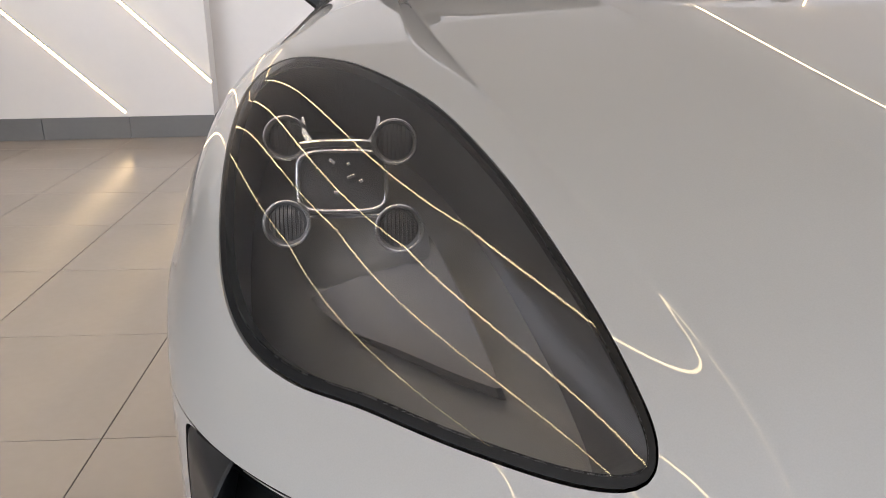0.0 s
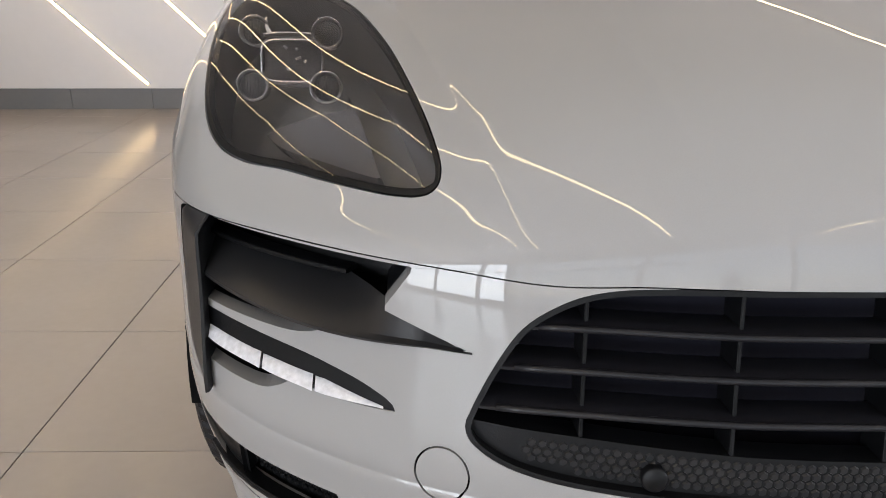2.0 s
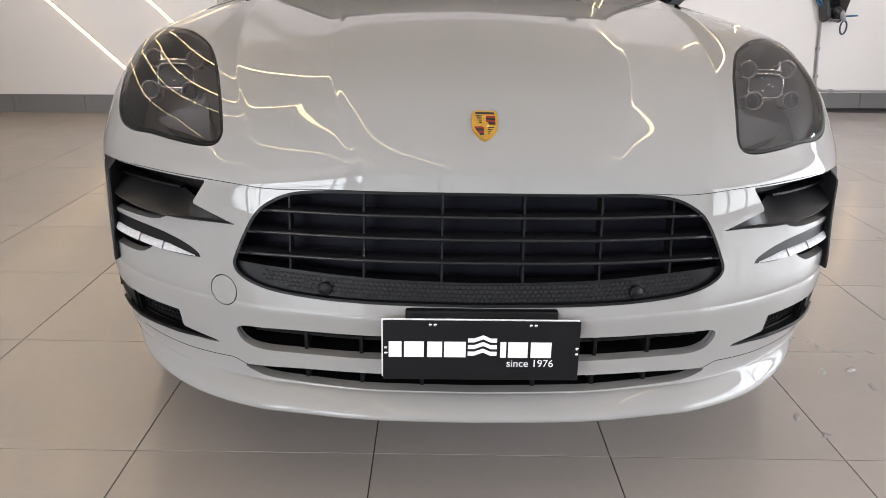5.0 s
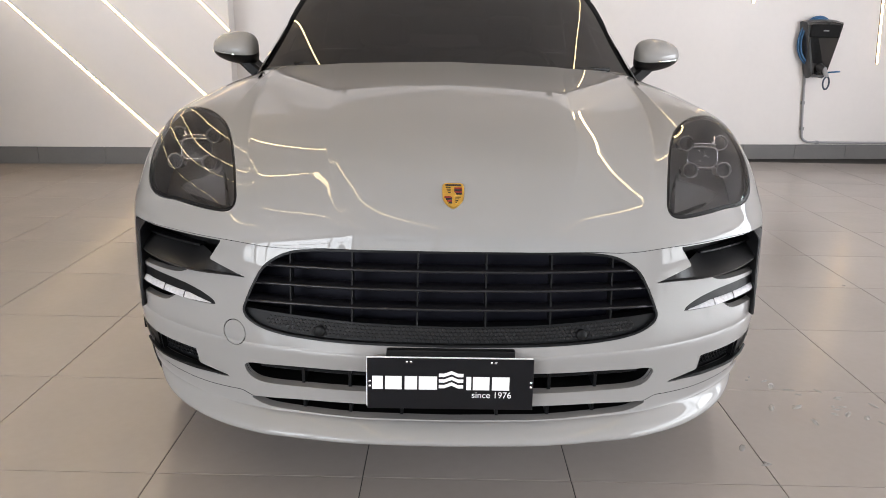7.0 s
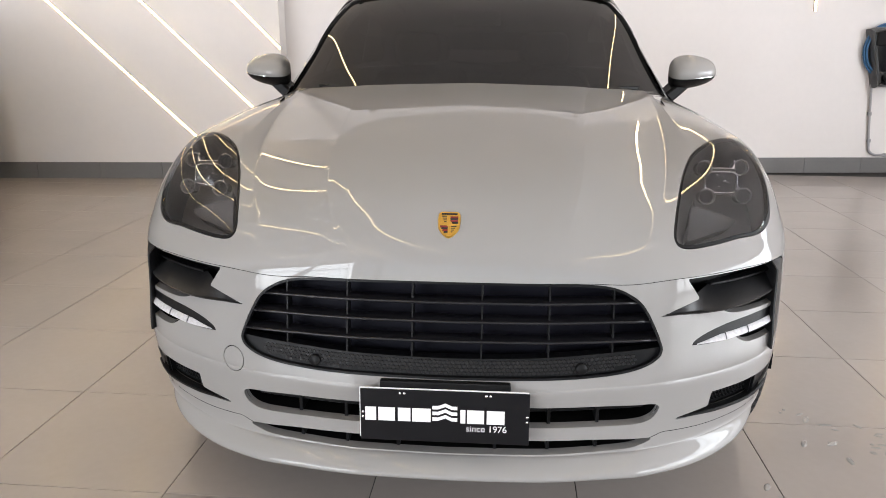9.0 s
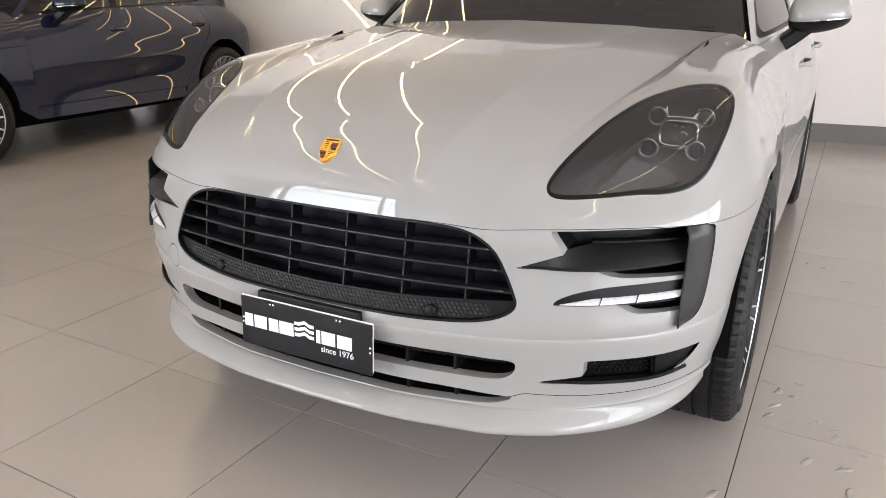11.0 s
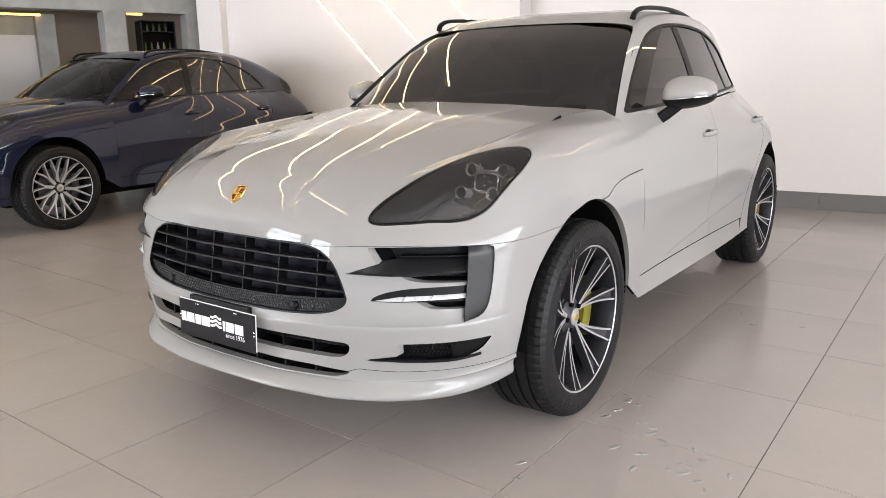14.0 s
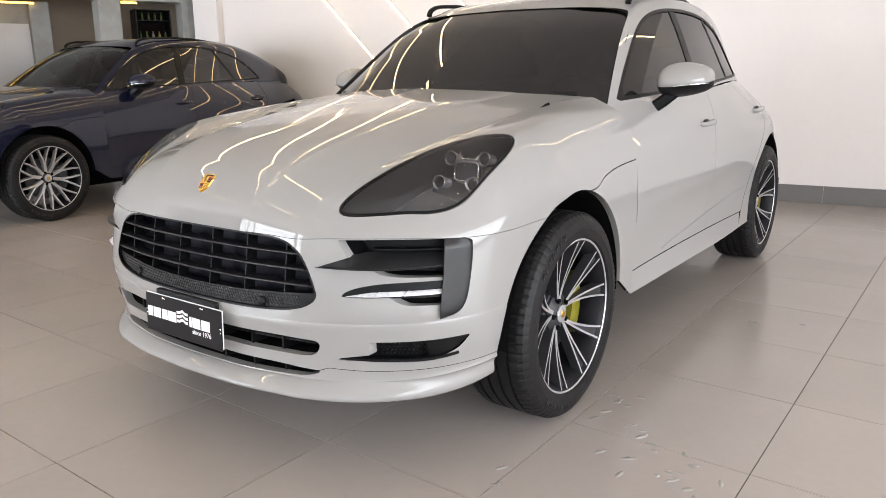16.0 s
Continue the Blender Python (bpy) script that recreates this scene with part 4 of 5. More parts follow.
def grille(parent):
    p = clip(FRONT, inside(GRILLE, -.001), 7)
    back = Patch(p.v + np.array([0, .085, 0]), p.n, p.t, p.c)
    rim_out = clip(clip(FRONT, inside(GRILLE, .0005), 2), away(GRILLE, -.006), 3)
    body = panel("grille", two_sided(join(rim_out, flange(rim_out, 3, .03, (0, 1, 0)))), BLACK, parent, "black radiator grille with three long bars")
    panel("backing", two_sided(join(back, flange(p, 7, .085, (0, 1, 0)))), material("radiator_backing", (.007, .007, .012), .6, 0, Specular_IOR_Level=.1), body)
    blade = [(-.016, -.001), (-.016, .002), (-.012, .004), (.004, .007), (.030, .006), (.030, -.003), (.002, -.004)]
    for z, half in ((.693, .470), (.648, .494), (.602, .512)):
        xs = np.linspace(-half, half, 41)
        ob = part("slat", bumper_bar(xs, z, .018, [(-a, b) for a, b in blade]), SATIN, body, "long satin black bar", 40)
        part("bead", bumper_bar(xs * .945, z + .001, .005, round_profile(.0042, .0040, 8)), SATIN, ob, "rounded front edge", 180)
    for x in (-.395, -.242, -.083, .083, .242, .395):
        zs = np.linspace(.555, .738, 8)
        part("upright", sweep([(x, nose_y(x, z) + .034, z) for z in zs], soft_box(.020, .0023, .0008), up=(1, 0, 0)), BLACK, body)
    # honeycomb strip below, with two parking sensors
    band_p = clip(clip(FRONT, inside(GRILLE, .006), 2), lambda v: .561 + .02 * (v[:, 0] / .5) ** 2 - v[:, 2], 3)
    strip = Patch(band_p.v + np.array([0, .012, 0]), band_p.n, band_p.t, band_p.c)
    mesh_strip = panel("mesh_strip", two_sided(join(strip, flange(strip, 3, .03, (0, 1, 0)))), BLACK, body, "honeycomb strip under the bars")
    bm = bmesh.new()
    for row in range(4):
        for k in range(-42, 43):
            x, z = .0110 * (k + .5 * (row % 2)), .526 + .0088 * row
            x_edge = .40 if row == 0 else .455
            if abs(x) < x_edge:
                z += .012 * (x / .45) ** 2
                y = nose_y(x, z) + .0115
                bmesh.ops.create_cone(bm, cap_ends=True, segments=6, radius1=.0054, radius2=.0042, depth=.0022, matrix=Matrix.Translation((x, y, z)) @ pose(0, 0, 0, 90, 0, 0))
    tagged(part("honeycomb", bm, BLADEGREY, mesh_strip), kind="stuff")
    for x in (-.321, .321):
        m = Matrix.Translation((x, nose_y(x, .540) + .004, .540)) @ pose(0, 0, 0, 82, 0, 8 if x > 0 else -8)
        part("parking_sensor", spun([(-.012, .014), (.002, .014), (.004, .012), (.004, .0001)], 24, "Z"), BLACK, body, "round parking sensor", 50).data.transform(m)
    return body


def side_intake(parent, s):
    liner = opening_liner(parent, "side_intake", INTAKE, .10, BLACK, s)
    tagged(liner, "black side air intake with a long fin")
    # upright outer blade: a flat face that stands proud at its inner edge and runs out flush
    bm = bmesh.new()
    rings = []
    for z in np.linspace(.517, .745, 24):
        outer = float(np.interp(z, [.517, .522, .530, .545, .57, .62, .72, .738, .745], [.838, .849, .858, .866, .872, .876, .876, .872, .862]))
        inner = .832 - .012 * max(0, (z - .728) / .017)
        front = nose_y(.832, z) - .020 + .014 * max(0, (z - .728) / .017)
        edge = nose_y(outer, z) - .0025
        deep = front + .095
        row = [(inner, deep), (inner, front + .006), (inner + .0015, front + .0015), (inner + .005, front)]
        row += [(inner + (outer - inner) * u, front + (edge - front) * u - .004 * math.sin(math.pi * u)) for u in (.4, .75, .95)]
        row += [(outer, edge + .004), (outer - .002, edge + .025)]
        rings.append([bm.verts.new((s * x, y, z)) for x, y in row])
    for a, b in zip(rings, rings[1:]):
        for j in range(len(a) - 1):
            bm.faces.new((a[j], a[j + 1], b[j + 1], b[j]))
    bm.faces.new(rings[0]), bm.faces.new(rings[-1])
    bmesh.ops.recalc_face_normals(bm, faces=bm.faces)
    part("blade", bm, BLADEGREY, liner, "upright satin black blade", 35)
    # horizontal fin that runs out to a point on the bumper
    xs = np.linspace(.5105, .838, 16)
    bm = bmesh.new()
    rings = []
    for x in xs:
        u = (x - .510) / .328
        k = min(1, u * 1.6)
        z = .661 + .012 * u
        y = nose_y(x, z) - .004 - .020 * math.sin(math.pi * min(1, max(0, (x - .56) / .29)))
        rise = .037 * min(1, (x - .510) / .094)
        deep = nose_y(x, z + rise) - y + .002 + .085 * max(0, min(1, (x - .58) / .08))
        rings.append([bm.verts.new((s * x, y + dy, z + dz)) for dy, dz in ((deep, rise), (.010, .004 * k + .001), (0, .0005), (.002, -.004 * k - .001), (.012, -.006 * k - .002), (deep + .002, -.004))])
    for a, b in zip(rings, rings[1:]):
        for j in range(6):
            bm.faces.new((a[j], a[(j + 1) % 6], b[(j + 1) % 6], b[j]))
    bm.faces.new(rings[0]), bm.faces.new(rings[-1])
    bmesh.ops.recalc_face_normals(bm, faces=bm.faces)
    part("fin", bm, BLADEGREY, liner, "long pointed satin black fin", 30)
    # louvre deep in the opening
    part("louvre", sweep([(s * x, nose_y(x, .71) + .055, .712) for x in np.linspace(.64, .835, 8)], soft_box(.012, .003, .001)), BLACK, liner)
    return liner


def daytime_light(parent, s):
    lamp = opening_liner(parent, "daytime_light", DAYLIGHT, .05, DARK, s)
    tagged(lamp, "slim white daytime running light in a gloss black surround")
    flush = clip(clip(FRONT, inside(DAYLIGHT, -.0005), 3), lambda v: v[:, 2] - .5795, 4)
    flush = moved(join(flush, flange(flush, 4, .02)), -.0015)
    panel("surround", flush if s > 0 else mirrored(flush), BLACK, lamp, "gloss black surround")
    u = np.linspace(0, 1, 18)
    lower = [(.602 + .230 * k, .5825 + .0080 * k) for k in u]
    upper = [(.602 + .230 * k, .5832 + .0115 * min(1, 3.5 * k) + .0090 * k) for k in u]
    for first, last in ((0, 6), (6, 11), (11, 17)):
        bm = bmesh.new()
        rings = []
        for j in range(first, last + 1):
            sh = (.0015 if j == first else -.0015 if j == last else 0)
            (xa, za), (xb, zb) = lower[j], upper[j]
            ya = nose_y(xa, za) - .0010 - .012 * min(1, 3 * j / 17)
            yb = nose_y(xb, zb) + .004
            rings.append([bm.verts.new((s * (xa + sh), ya, za)), bm.verts.new((s * (xa + sh), (ya + yb) / 2 - .002, (za + zb) / 2)), bm.verts.new((s * (xb + sh), yb, zb)), bm.verts.new((s * (xb + sh), yb + .02, zb)), bm.verts.new((s * (xa + sh), ya + .03, za - .003))])
        for a, b in zip(rings, rings[1:]):
            for j in range(5):
                bm.faces.new((a[j], a[(j + 1) % 5], b[(j + 1) % 5], b[j]))
        bm.faces.new(rings[0]), bm.faces.new(rings[-1])
        bmesh.ops.recalc_face_normals(bm, faces=bm.faces)
        part("light_segment", bm, LAMPWHITE, lamp, "white light segment", 40)
    return lamp


def low_vent(parent, s):
    vent = opening_liner(parent, "bumper_vent", VENT, .035, BLACK, s)
    tagged(vent, "low black vent with fine mesh")
    bm = bmesh.new()
    for row in range(4):
        for k in range(14):
            x, z = .668 + .0105 * k + .005 * (row % 2), .402 + .0105 * row
            bmesh.ops.create_cone(bm, cap_ends=True, segments=6, radius1=.0048, radius2=.003, depth=.004, matrix=Matrix.Translation((s * x, nose_y(x, z) + .031, z)) @ pose(0, 0, 0, 90, 0, 0))
    tagged(part("mesh", bm, BLACK, vent), kind="stuff")
    xs = np.linspace(.549, .845, 14)
    part("lower_blade", sweep([(s * x, nose_y(x, .388) + .006, .3865 + .018 * max(0, (x - .76) / .1) ** 2) for x in xs], soft_box(.012, .0045, .002), scale=[.3 + .7 * min(1, k / 5) for k in range(14)]), BLACK, vent)
    end = clip(clip(FRONT, inside(VENT, .001), 3), lambda v: v[:, 0] - .792, 4)
    end = moved(join(end, flange(end, 4, .02)), -.006)
    panel("outer_blade", end if s > 0 else mirrored(end), BLACK, vent, "smooth black end piece")
    return vent


def tyre_bm(r=.370, w=.1325, rim=.272, n=288):
    prof = [(-w + .02, rim), (-w + .002, rim + .010), (-w - .002, rim + .04), (-w + .004, r - .030), (-w + .016, r - .010), (-w + .028, r - .003)]
    grooves = [-.066, -.022, .022, .066]
    inner = []
    for g in grooves:
        inner += [(g - .006, r), (g - .005, r - .007), (g + .005, r - .007), (g + .006, r)]
    prof = prof + [(-.098, r - .001)] + inner + [(.098, r - .001)] + [(-a, b) for a, b in prof[::-1]]
    bm = bmesh.new()
    rings = []
    for k in range(n):
        a = 2 * math.pi * k / n
        cut = .0045 if k % 4 == 0 else 0
        row = []
        for x, q in prof:
            d = cut if (abs(x) > .085 and q > r - .02 and abs(x) < w - .01) else 0
            row.append(bm.verts.new((x, (q - d) * math.cos(a), (q - d) * math.sin(a))))
        rings.append(row)
    for k in range(n):
        for j in range(len(prof) - 1):
            bm.faces.new((rings[k][j], rings[k][j + 1], rings[(k + 1) % n][j + 1], rings[(k + 1) % n][j]))
    bmesh.ops.recalc_face_normals(bm, faces=bm.faces)
    return bm


def spoke_bm(split, spread, swirl, width, web=0, inner=.045, outer=.270):
    """One forked spoke, dark sides (slot 0) and bright machined face (slot 1), pointing along +z, face to +x."""
    bm = bmesh.new()
    edges = {}
    for arm in (-1, 1):
        rings = []
        for i in range(11):
            u = i / 10
            r = inner + (outer - inner) * u
            f = max(0, (r - split) / (outer - split))
            ang = arm * (spread * f ** .8 + .35 * width / max(r, .05)) + swirl * u ** .55
            x = .060 + .056 * u ** 1.4
            wdt = width * (.95 - .25 * u) * .62
            c = Vector((x, r * math.sin(ang), r * math.cos(ang)))
            t = Vector((0, math.cos(ang), -math.sin(ang)))
            rings.append([bm.verts.new(c - t * wdt * 1.15 - Vector((.035, 0, 0))), bm.verts.new(c - t * wdt), bm.verts.new(c - t * wdt * .9 + Vector((.0025, 0, 0))),
                          bm.verts.new(c + t * wdt * .9 + Vector((.0025, 0, 0))), bm.verts.new(c + t * wdt), bm.verts.new(c + t * wdt * 1.15 - Vector((.035, 0, 0)))])
        for a, b in zip(rings, rings[1:]):
            for j in range(5):
                face = bm.faces.new((a[j], a[j + 1], b[j + 1], b[j]))
                face.material_index = 1 if j == 2 else 0
        edges[arm] = [ring[4 if arm < 0 else 1].co - Vector((web, 0, 0)) for ring in rings]
    if web:
        # recessed floor between the two arms
        for i in range(10):
            quad = [edges[-1][i], edges[1][i], edges[1][i + 1], edges[-1][i + 1]]
            if (quad[2] - quad[3]).y > 0:
                bm.faces.new([bm.verts.new(p) for p in quad])
    bmesh.ops.recalc_face_normals(bm, faces=bm.faces)
    return bm


def make_wheel(parent, spokes, count, label, machined, caliper_mat):
    wheel = new("wheel")
    wheel.parent = parent
    tagged(wheel, label)
    part("tyre", tyre_bm(), RUBBER, wheel, "black low-profile tyre", 13)
    bm = bmesh.new()
    for start in (20, 140, 260):
        for k in range(7):
            a = radians(start + 5.2 * k)
            turn = Matrix.Rotation(a, 4, "X") @ Matrix.Translation((.1333, 0, .322))
            block(bm, (-.0016, -.0105, -.009), (.0016, -.0035, .009), 0, turn)
            block(bm, (-.0016, .0005, -.009), (.0016, .0075, -.003 if k % 2 else .009), 0, turn)
    tagged(part("sidewall_print", bm, SIDEWALL, wheel), "raised rubber print bars on the sidewall", kind="stuff")
    rim = part("rim", spun([(.100, .2665), (.112, .270), (.117, .275), (.121, .277), (.122, .273), (.119, .268), (.108, .262), (.102, .255), (.060, .246), (.0, .243), (-.11, .262)], 96), RIMDARK, wheel, "grey alloy rim with machined edge", 40)
    part("rim_edge", spun([(.1190, .2695), (.1228, .2712), (.1240, .2740), (.1225, .2772)], 96), ALLOY, rim, "bright rim edge", 60)
    # spokes in twos that leave the hub together and bend apart, or all straight
    split, spread, bend, width, web = spokes
    kinds = []
    for way in ((1, -1) if bend else (1,)):
        me = shape("spoke", spoke_bm(split, spread, way * bend, width, web), GUNMETAL, 35)
        me.data.materials.append(ALLOY)
        if machined > 1:
            me.data.materials[0] = ALLOY
        kinds.append(me)
    for k in range(count):
        kind = kinds[k % len(kinds)]
        ob = kind if k < len(kinds) else new("spoke", kind.data)
        ob.parent = rim
        tagged(ob, "forked spoke with a bright face")
        turned = 72 * (k // 2) + (-4.5 if k % 2 == 0 else 4.5) if bend else 360 / count * k
        ob.matrix_basis = pose(0, 0, 0, turned + 7, 0, 0)
    hub = part("hub", spun([(.03, .074), (.052, .072), (.060, .054), (.066, .040), (.068, .033)], 48), GUNMETAL, rim, "", 40)
    part("centre_cap", spun([(.070, .033), (.0745, .032), (.077, .027), (.0785, .0001)], 40), ALLOY, wheel, "round centre cap with a crest", 50)
    part("crest", spun([(.0780, .015), (.0798, .013), (.0800, .0001)], 6), GOLD, wheel)
    for k in range(5):
        a = 2 * math.pi * (k + .5) / 5
        part("wheel_bolt", rod(bmesh.new(), (.045, .052 * math.cos(a), .052 * math.sin(a)), (.072, .052 * math.cos(a), .052 * math.sin(a)), .010, .009, 10), DARK, rim)
    part("brake_disc", spun([(.0, .175), (.012, .178), (.022, .175), (.022, .085), (.040, .08), (.045, .06)], 64), IRON, wheel, "steel brake disc", 40)
    bm = bmesh.new()
    rows = []
    for k in range(11):
        a = radians(-38 + 7.6 * k)
        rows.append([bm.verts.new((x, -r * math.cos(a), r * math.sin(a))) for x, r in ((.0, .12), (.052, .125), (.056, .135), (.056, .185), (.050, .197), (.0, .199))])
    for a, b in zip(rows, rows[1:]):
        for j in range(5):
            bm.faces.new((a[j], a[j + 1], b[j + 1], b[j]))
    bm.faces.new(rows[0]), bm.faces.new(rows[-1])
    bmesh.ops.recalc_face_normals(bm, faces=bm.faces)
    cal = part("brake_caliper", bm, caliper_mat, wheel, "", 40)
    cal.matrix_basis = pose(0, 0, 0, 180, 0, 0)
    part("valve", rod(bmesh.new(), (.06, .15, .20), (.078, .155, .193), .004, .003, 8), BLACK, rim)
    return wheel


def door_mirror(parent, s, paint_mat):
    """Mirror head on a black arm."""
    def skin(lo, hi, grow=1.0):
        bm = bmesh.new()
        rows = []
        for i in range(25):
            a = -math.pi / 2 + math.pi * i / 24
            ring = []
            for k in range(29):
                b = lo + (hi - lo) * k / 28
                x = math.sin(a)
                w = math.cos(a) ** .55
                zz = math.sin(b)
                yy = math.cos(b)
                px = .972 + .106 * x
                pz = 1.164 + (.082 if zz > 0 else .062) * zz * w * (1 - .18 * x) + .006 * x
                py = 1.940 - (.125 if yy > 0 else .035) * yy * w * grow + .03 * x
                ring.append(bm.verts.new((s * px, py, pz)))
            rows.append(ring)
        for p, q in zip(rows, rows[1:]):
            for j in range(28):
                bm.faces.new((p[j], p[j + 1], q[j + 1], q[j]))
        bmesh.ops.remove_doubles(bm, verts=bm.verts, dist=1e-5)
        bmesh.ops.recalc_face_normals(bm, faces=bm.faces)
        return bm
    top = part("mirror", skin(-.30, math.pi * .62), paint_mat, parent, "door mirror with a painted cap and black base", 180)
    part("mirror_base", skin(-math.pi * .75, -.30, .985), BLACK, top, "satin black lower shell", 180)
    part("mirror_back", skin(math.pi * .62, math.pi * 1.26, .96), GLOSS, top, "mirror glass side", 180)
    part("indicator", sweep([(s * (.955 + .118 * k), 1.938 - .125 * (1 - min(1, abs((.955 + .118 * k - .972) / .106)) ** 2) ** .275 * .96 + .03 * (.955 + .118 * k - .972) / .106 - .004, 1.146 + .012 * k) for k in np.linspace(0, 1, 12)], soft_box(.003, .0016, .0006)), CHROME, top, "slim chrome indicator strip")
    part("mirror_arm", sweep([(s * .845, 1.90, 1.055), (s * .885, 1.912, 1.085), (s * .93, 1.925, 1.125)], soft_box(.048, .026, .01), up=(0, 0, 1)), BLACK, top, "black mirror arm")
    return top


def door_handle(door, s, y, z):
    x0 = .925 if y < 3 else .922
    pts = [(s * (x0 - .004), y - .10, z), (s * (x0 + .022), y - .075, z + .001), (s * (x0 + .030), y, z + .004), (s * (x0 + .022), y + .075, z + .006), (s * (x0 - .004), y + .10, z + .006)]
    line = line_curve(pts, 5)
    return line


def build_car(name, label, paint_mat, glass_front, glass_side, spokes, count, machined, wheel_label, plate):
    car = root(name, label, "car", group="parked cars")
    hood = panel("hood", two_sided(join(HALF_HOOD, flange(HALF_HOOD, 1, .015), flange(HALF_HOOD, 2, .012), flange(HALF_HOOD, 3, .03, (-1, 0, 0)), flange(HALF_HOOD, 4, .012))), paint_mat, car, "wide clamshell hood in body colour")
    halves = [join(b, flange(b, 1, .015), flange(b, 2, .03, (-1, 0, 0)), *[flange(b, k, .030, (0, 1, 0)) for k in range(3, 9)], flange(b, 9, .004)) for b in (HALF_BUMPER, CAPPED_BUMPER)]
    bumper = panel("front_bumper", join(halves[0], mirrored(halves[1])), paint_mat, car, "body-coloured front bumper with air intakes")
    panel("lip_spoiler", two_sided(join(HALF_LIP, flange(HALF_LIP, 8, .030, (0, 1, 0)))), paint_mat, bumper, "body-coloured lip under the bumper")
    panel("tow_cover", mirrored(join(TOW_LID, flange(TOW_LID, 9, .004))), paint_mat, bumper, "round body-coloured cover")
    # dark sheets added behind the skin, so seams and gaps read as shade
    inner = cut_away(clip(FRONT, lambda v: v[:, 2] - .32), [lambda v: np.maximum(1.2 - v[:, 1], .9 - v[:, 2]), ARCH_FRONT] + [away(f, .004) for f in OPENINGS] + [away(LAMP, .004)])
    panel("gap_shade_sheet", two_sided(moved(inner, -.014)), DARK, car)
    side_inner = cut_away(SIDE, [ARCH_REAR])
    panel("gap_shade_sheet", two_sided(moved(side_inner, -.014)), DARK, car)
    grille(car)
    for nm, f in (("middle_intake", MIDDLE), ("lower_intake", LOWER)):
        p = clip(FRONT, inside(f, -.001), 7)
        ob = panel(nm, two_sided(join(Patch(p.v + np.array([0, .09, 0]), p.n, p.t, p.c), flange(p, 7, .09, (0, 1, 0)))), DARK, car, "long low black air intake")
        z = .416 if f is MIDDLE else .333
        for x in (-.37, -.25, -.12, .12, .25, .37):
            part("upright", boxed((x - .004, nose_y(x, z) + .025, z - .030), (x + .004, nose_y(x, z) + .09, z + .030), .001), BLACK, ob)
        part("slat", bumper_bar(np.linspace(-.48, .48, 25), z + .004, .045, soft_box(.012, .004, .0015)), BLACK, ob)
    for s in (1, -1):
        flip = (lambda p: p) if s > 0 else mirrored
        headlight(car, s), side_intake(car, s), daytime_light(car, s), low_vent(car, s)
        w = HALF_WING
        panel("front_wing", flip(join(w, flange(w, 1, .012), flange(w, 2, .03, (-1, 0, 0)))), paint_mat, car)
        for d, (dy, dz) in ((DOOR_FRONT, (2.425, .956)), (DOOR_REAR, (3.44, .980))):
            door = panel("door", flip(join(d, *[flange(d, k, .012) for k in (1, 2, 3)])), paint_mat, car, "smooth door in body colour")
            part("door_handle", sweep(door_handle(door, s, dy, dz), soft_box(.007, .013, .004), scale=[.6 + .4 * math.sin(math.pi * k / 20) for k in range(21)]), paint_mat, door, "rounded pull handle", 50)
            part("handle_cup", dome(Matrix.Translation((s * (.922 if dy < 3 else .919), dy, dz + .003)) @ pose(0, 0, 0, 0, 90 * s, 0) @ Matrix.Diagonal((.55, 1.9, 1, 1)), .036, .006), BLACK, door, "", 180)
        panel("sill", flip(SILL), paint_mat, car)
        for d in (DOOR_FRONT, DOOR_REAR):
            blade = moved(clip(d, inside(BLADE), 5), .004)
            panel("door_blade", flip(join(blade, *[flange(blade, k, .010) for k in (1, 2, 5)])), paint_mat, car, "raised blade along the lower door")
        q = QUARTER
        panel("rear_wing", flip(join(q, flange(q, 2, .03, (-1, 0, 0)))), paint_mat, car)
        panel("window_trim", flip(moved(SURROUND, -.001)), BLACK, car, "black window surround")
        glass_cuts = (("window_glass", [lambda v: 2.485 - v[:, 1] + .25 * (v[:, 2] - 1.3)]), ("window_glass", [lambda v: v[:, 1] - 2.555 - .25 * (v[:, 2] - 1.3), lambda v: -PILLAR_C(v) - .012]), ("quarter_glass", [lambda v: PILLAR_C(v) - .012]))
        for nm, cuts in glass_cuts:
            panel(nm, flip(moved(cut_away(GLASS_SIDE, cuts), -.006)), glass_side, car, "dark tinted side glass")
        pillar = clip(GLASS_SIDE, lambda v: .036 - np.abs(v[:, 1] - 2.52 - .25 * (v[:, 2] - 1.3)))
        panel("door_pillar", flip(moved(pillar, -.003)), BLACK, car)
        panel("door_pillar", flip(moved(clip(GLASS_SIDE, band(PILLAR_C, .013)), -.003)), BLACK, car)
        panel("door_pillar", flip(moved(clip(GLASS_SIDE, lambda v: .009 - np.abs(v[:, 1] - 1.835 - .12 * (v[:, 2] - 1.2))), -.003)), BLACK, car)
        door_mirror(car, s, paint_mat)
        rail = [(s * .592, 2.165, 1.528), (s * .595, 2.195, 1.562), (s * .600, 2.30, 1.588), (s * .604, 2.6, 1.602), (s * .594, 2.9, 1.594), (s * .572, 3.2, 1.566), (s * .552, 3.42, 1.532), (s * .542, 3.52, 1.500)]
        part("roof_rail", sweep(line_curve(rail, 6), soft_box(.014, .010, .004)), BLACK, car, "black roof rail", 60)
        # wheel housings
        for y, z, r in ((.930, .392, .420), (3.756, .392, .426)):
            bm = bmesh.new()
            rows = []
            for k in range(33):
                a = radians(-4 + 188 * k / 32)
                rows.append([bm.verts.new((s * x, y + r * math.cos(a), z + r * math.sin(a))) for x in (.93, .55)] + [bm.verts.new((s * .55, y, z))])
            for p, n in zip(rows, rows[1:]):
                bm.faces.new((p[0], p[1], n[1], n[0]))
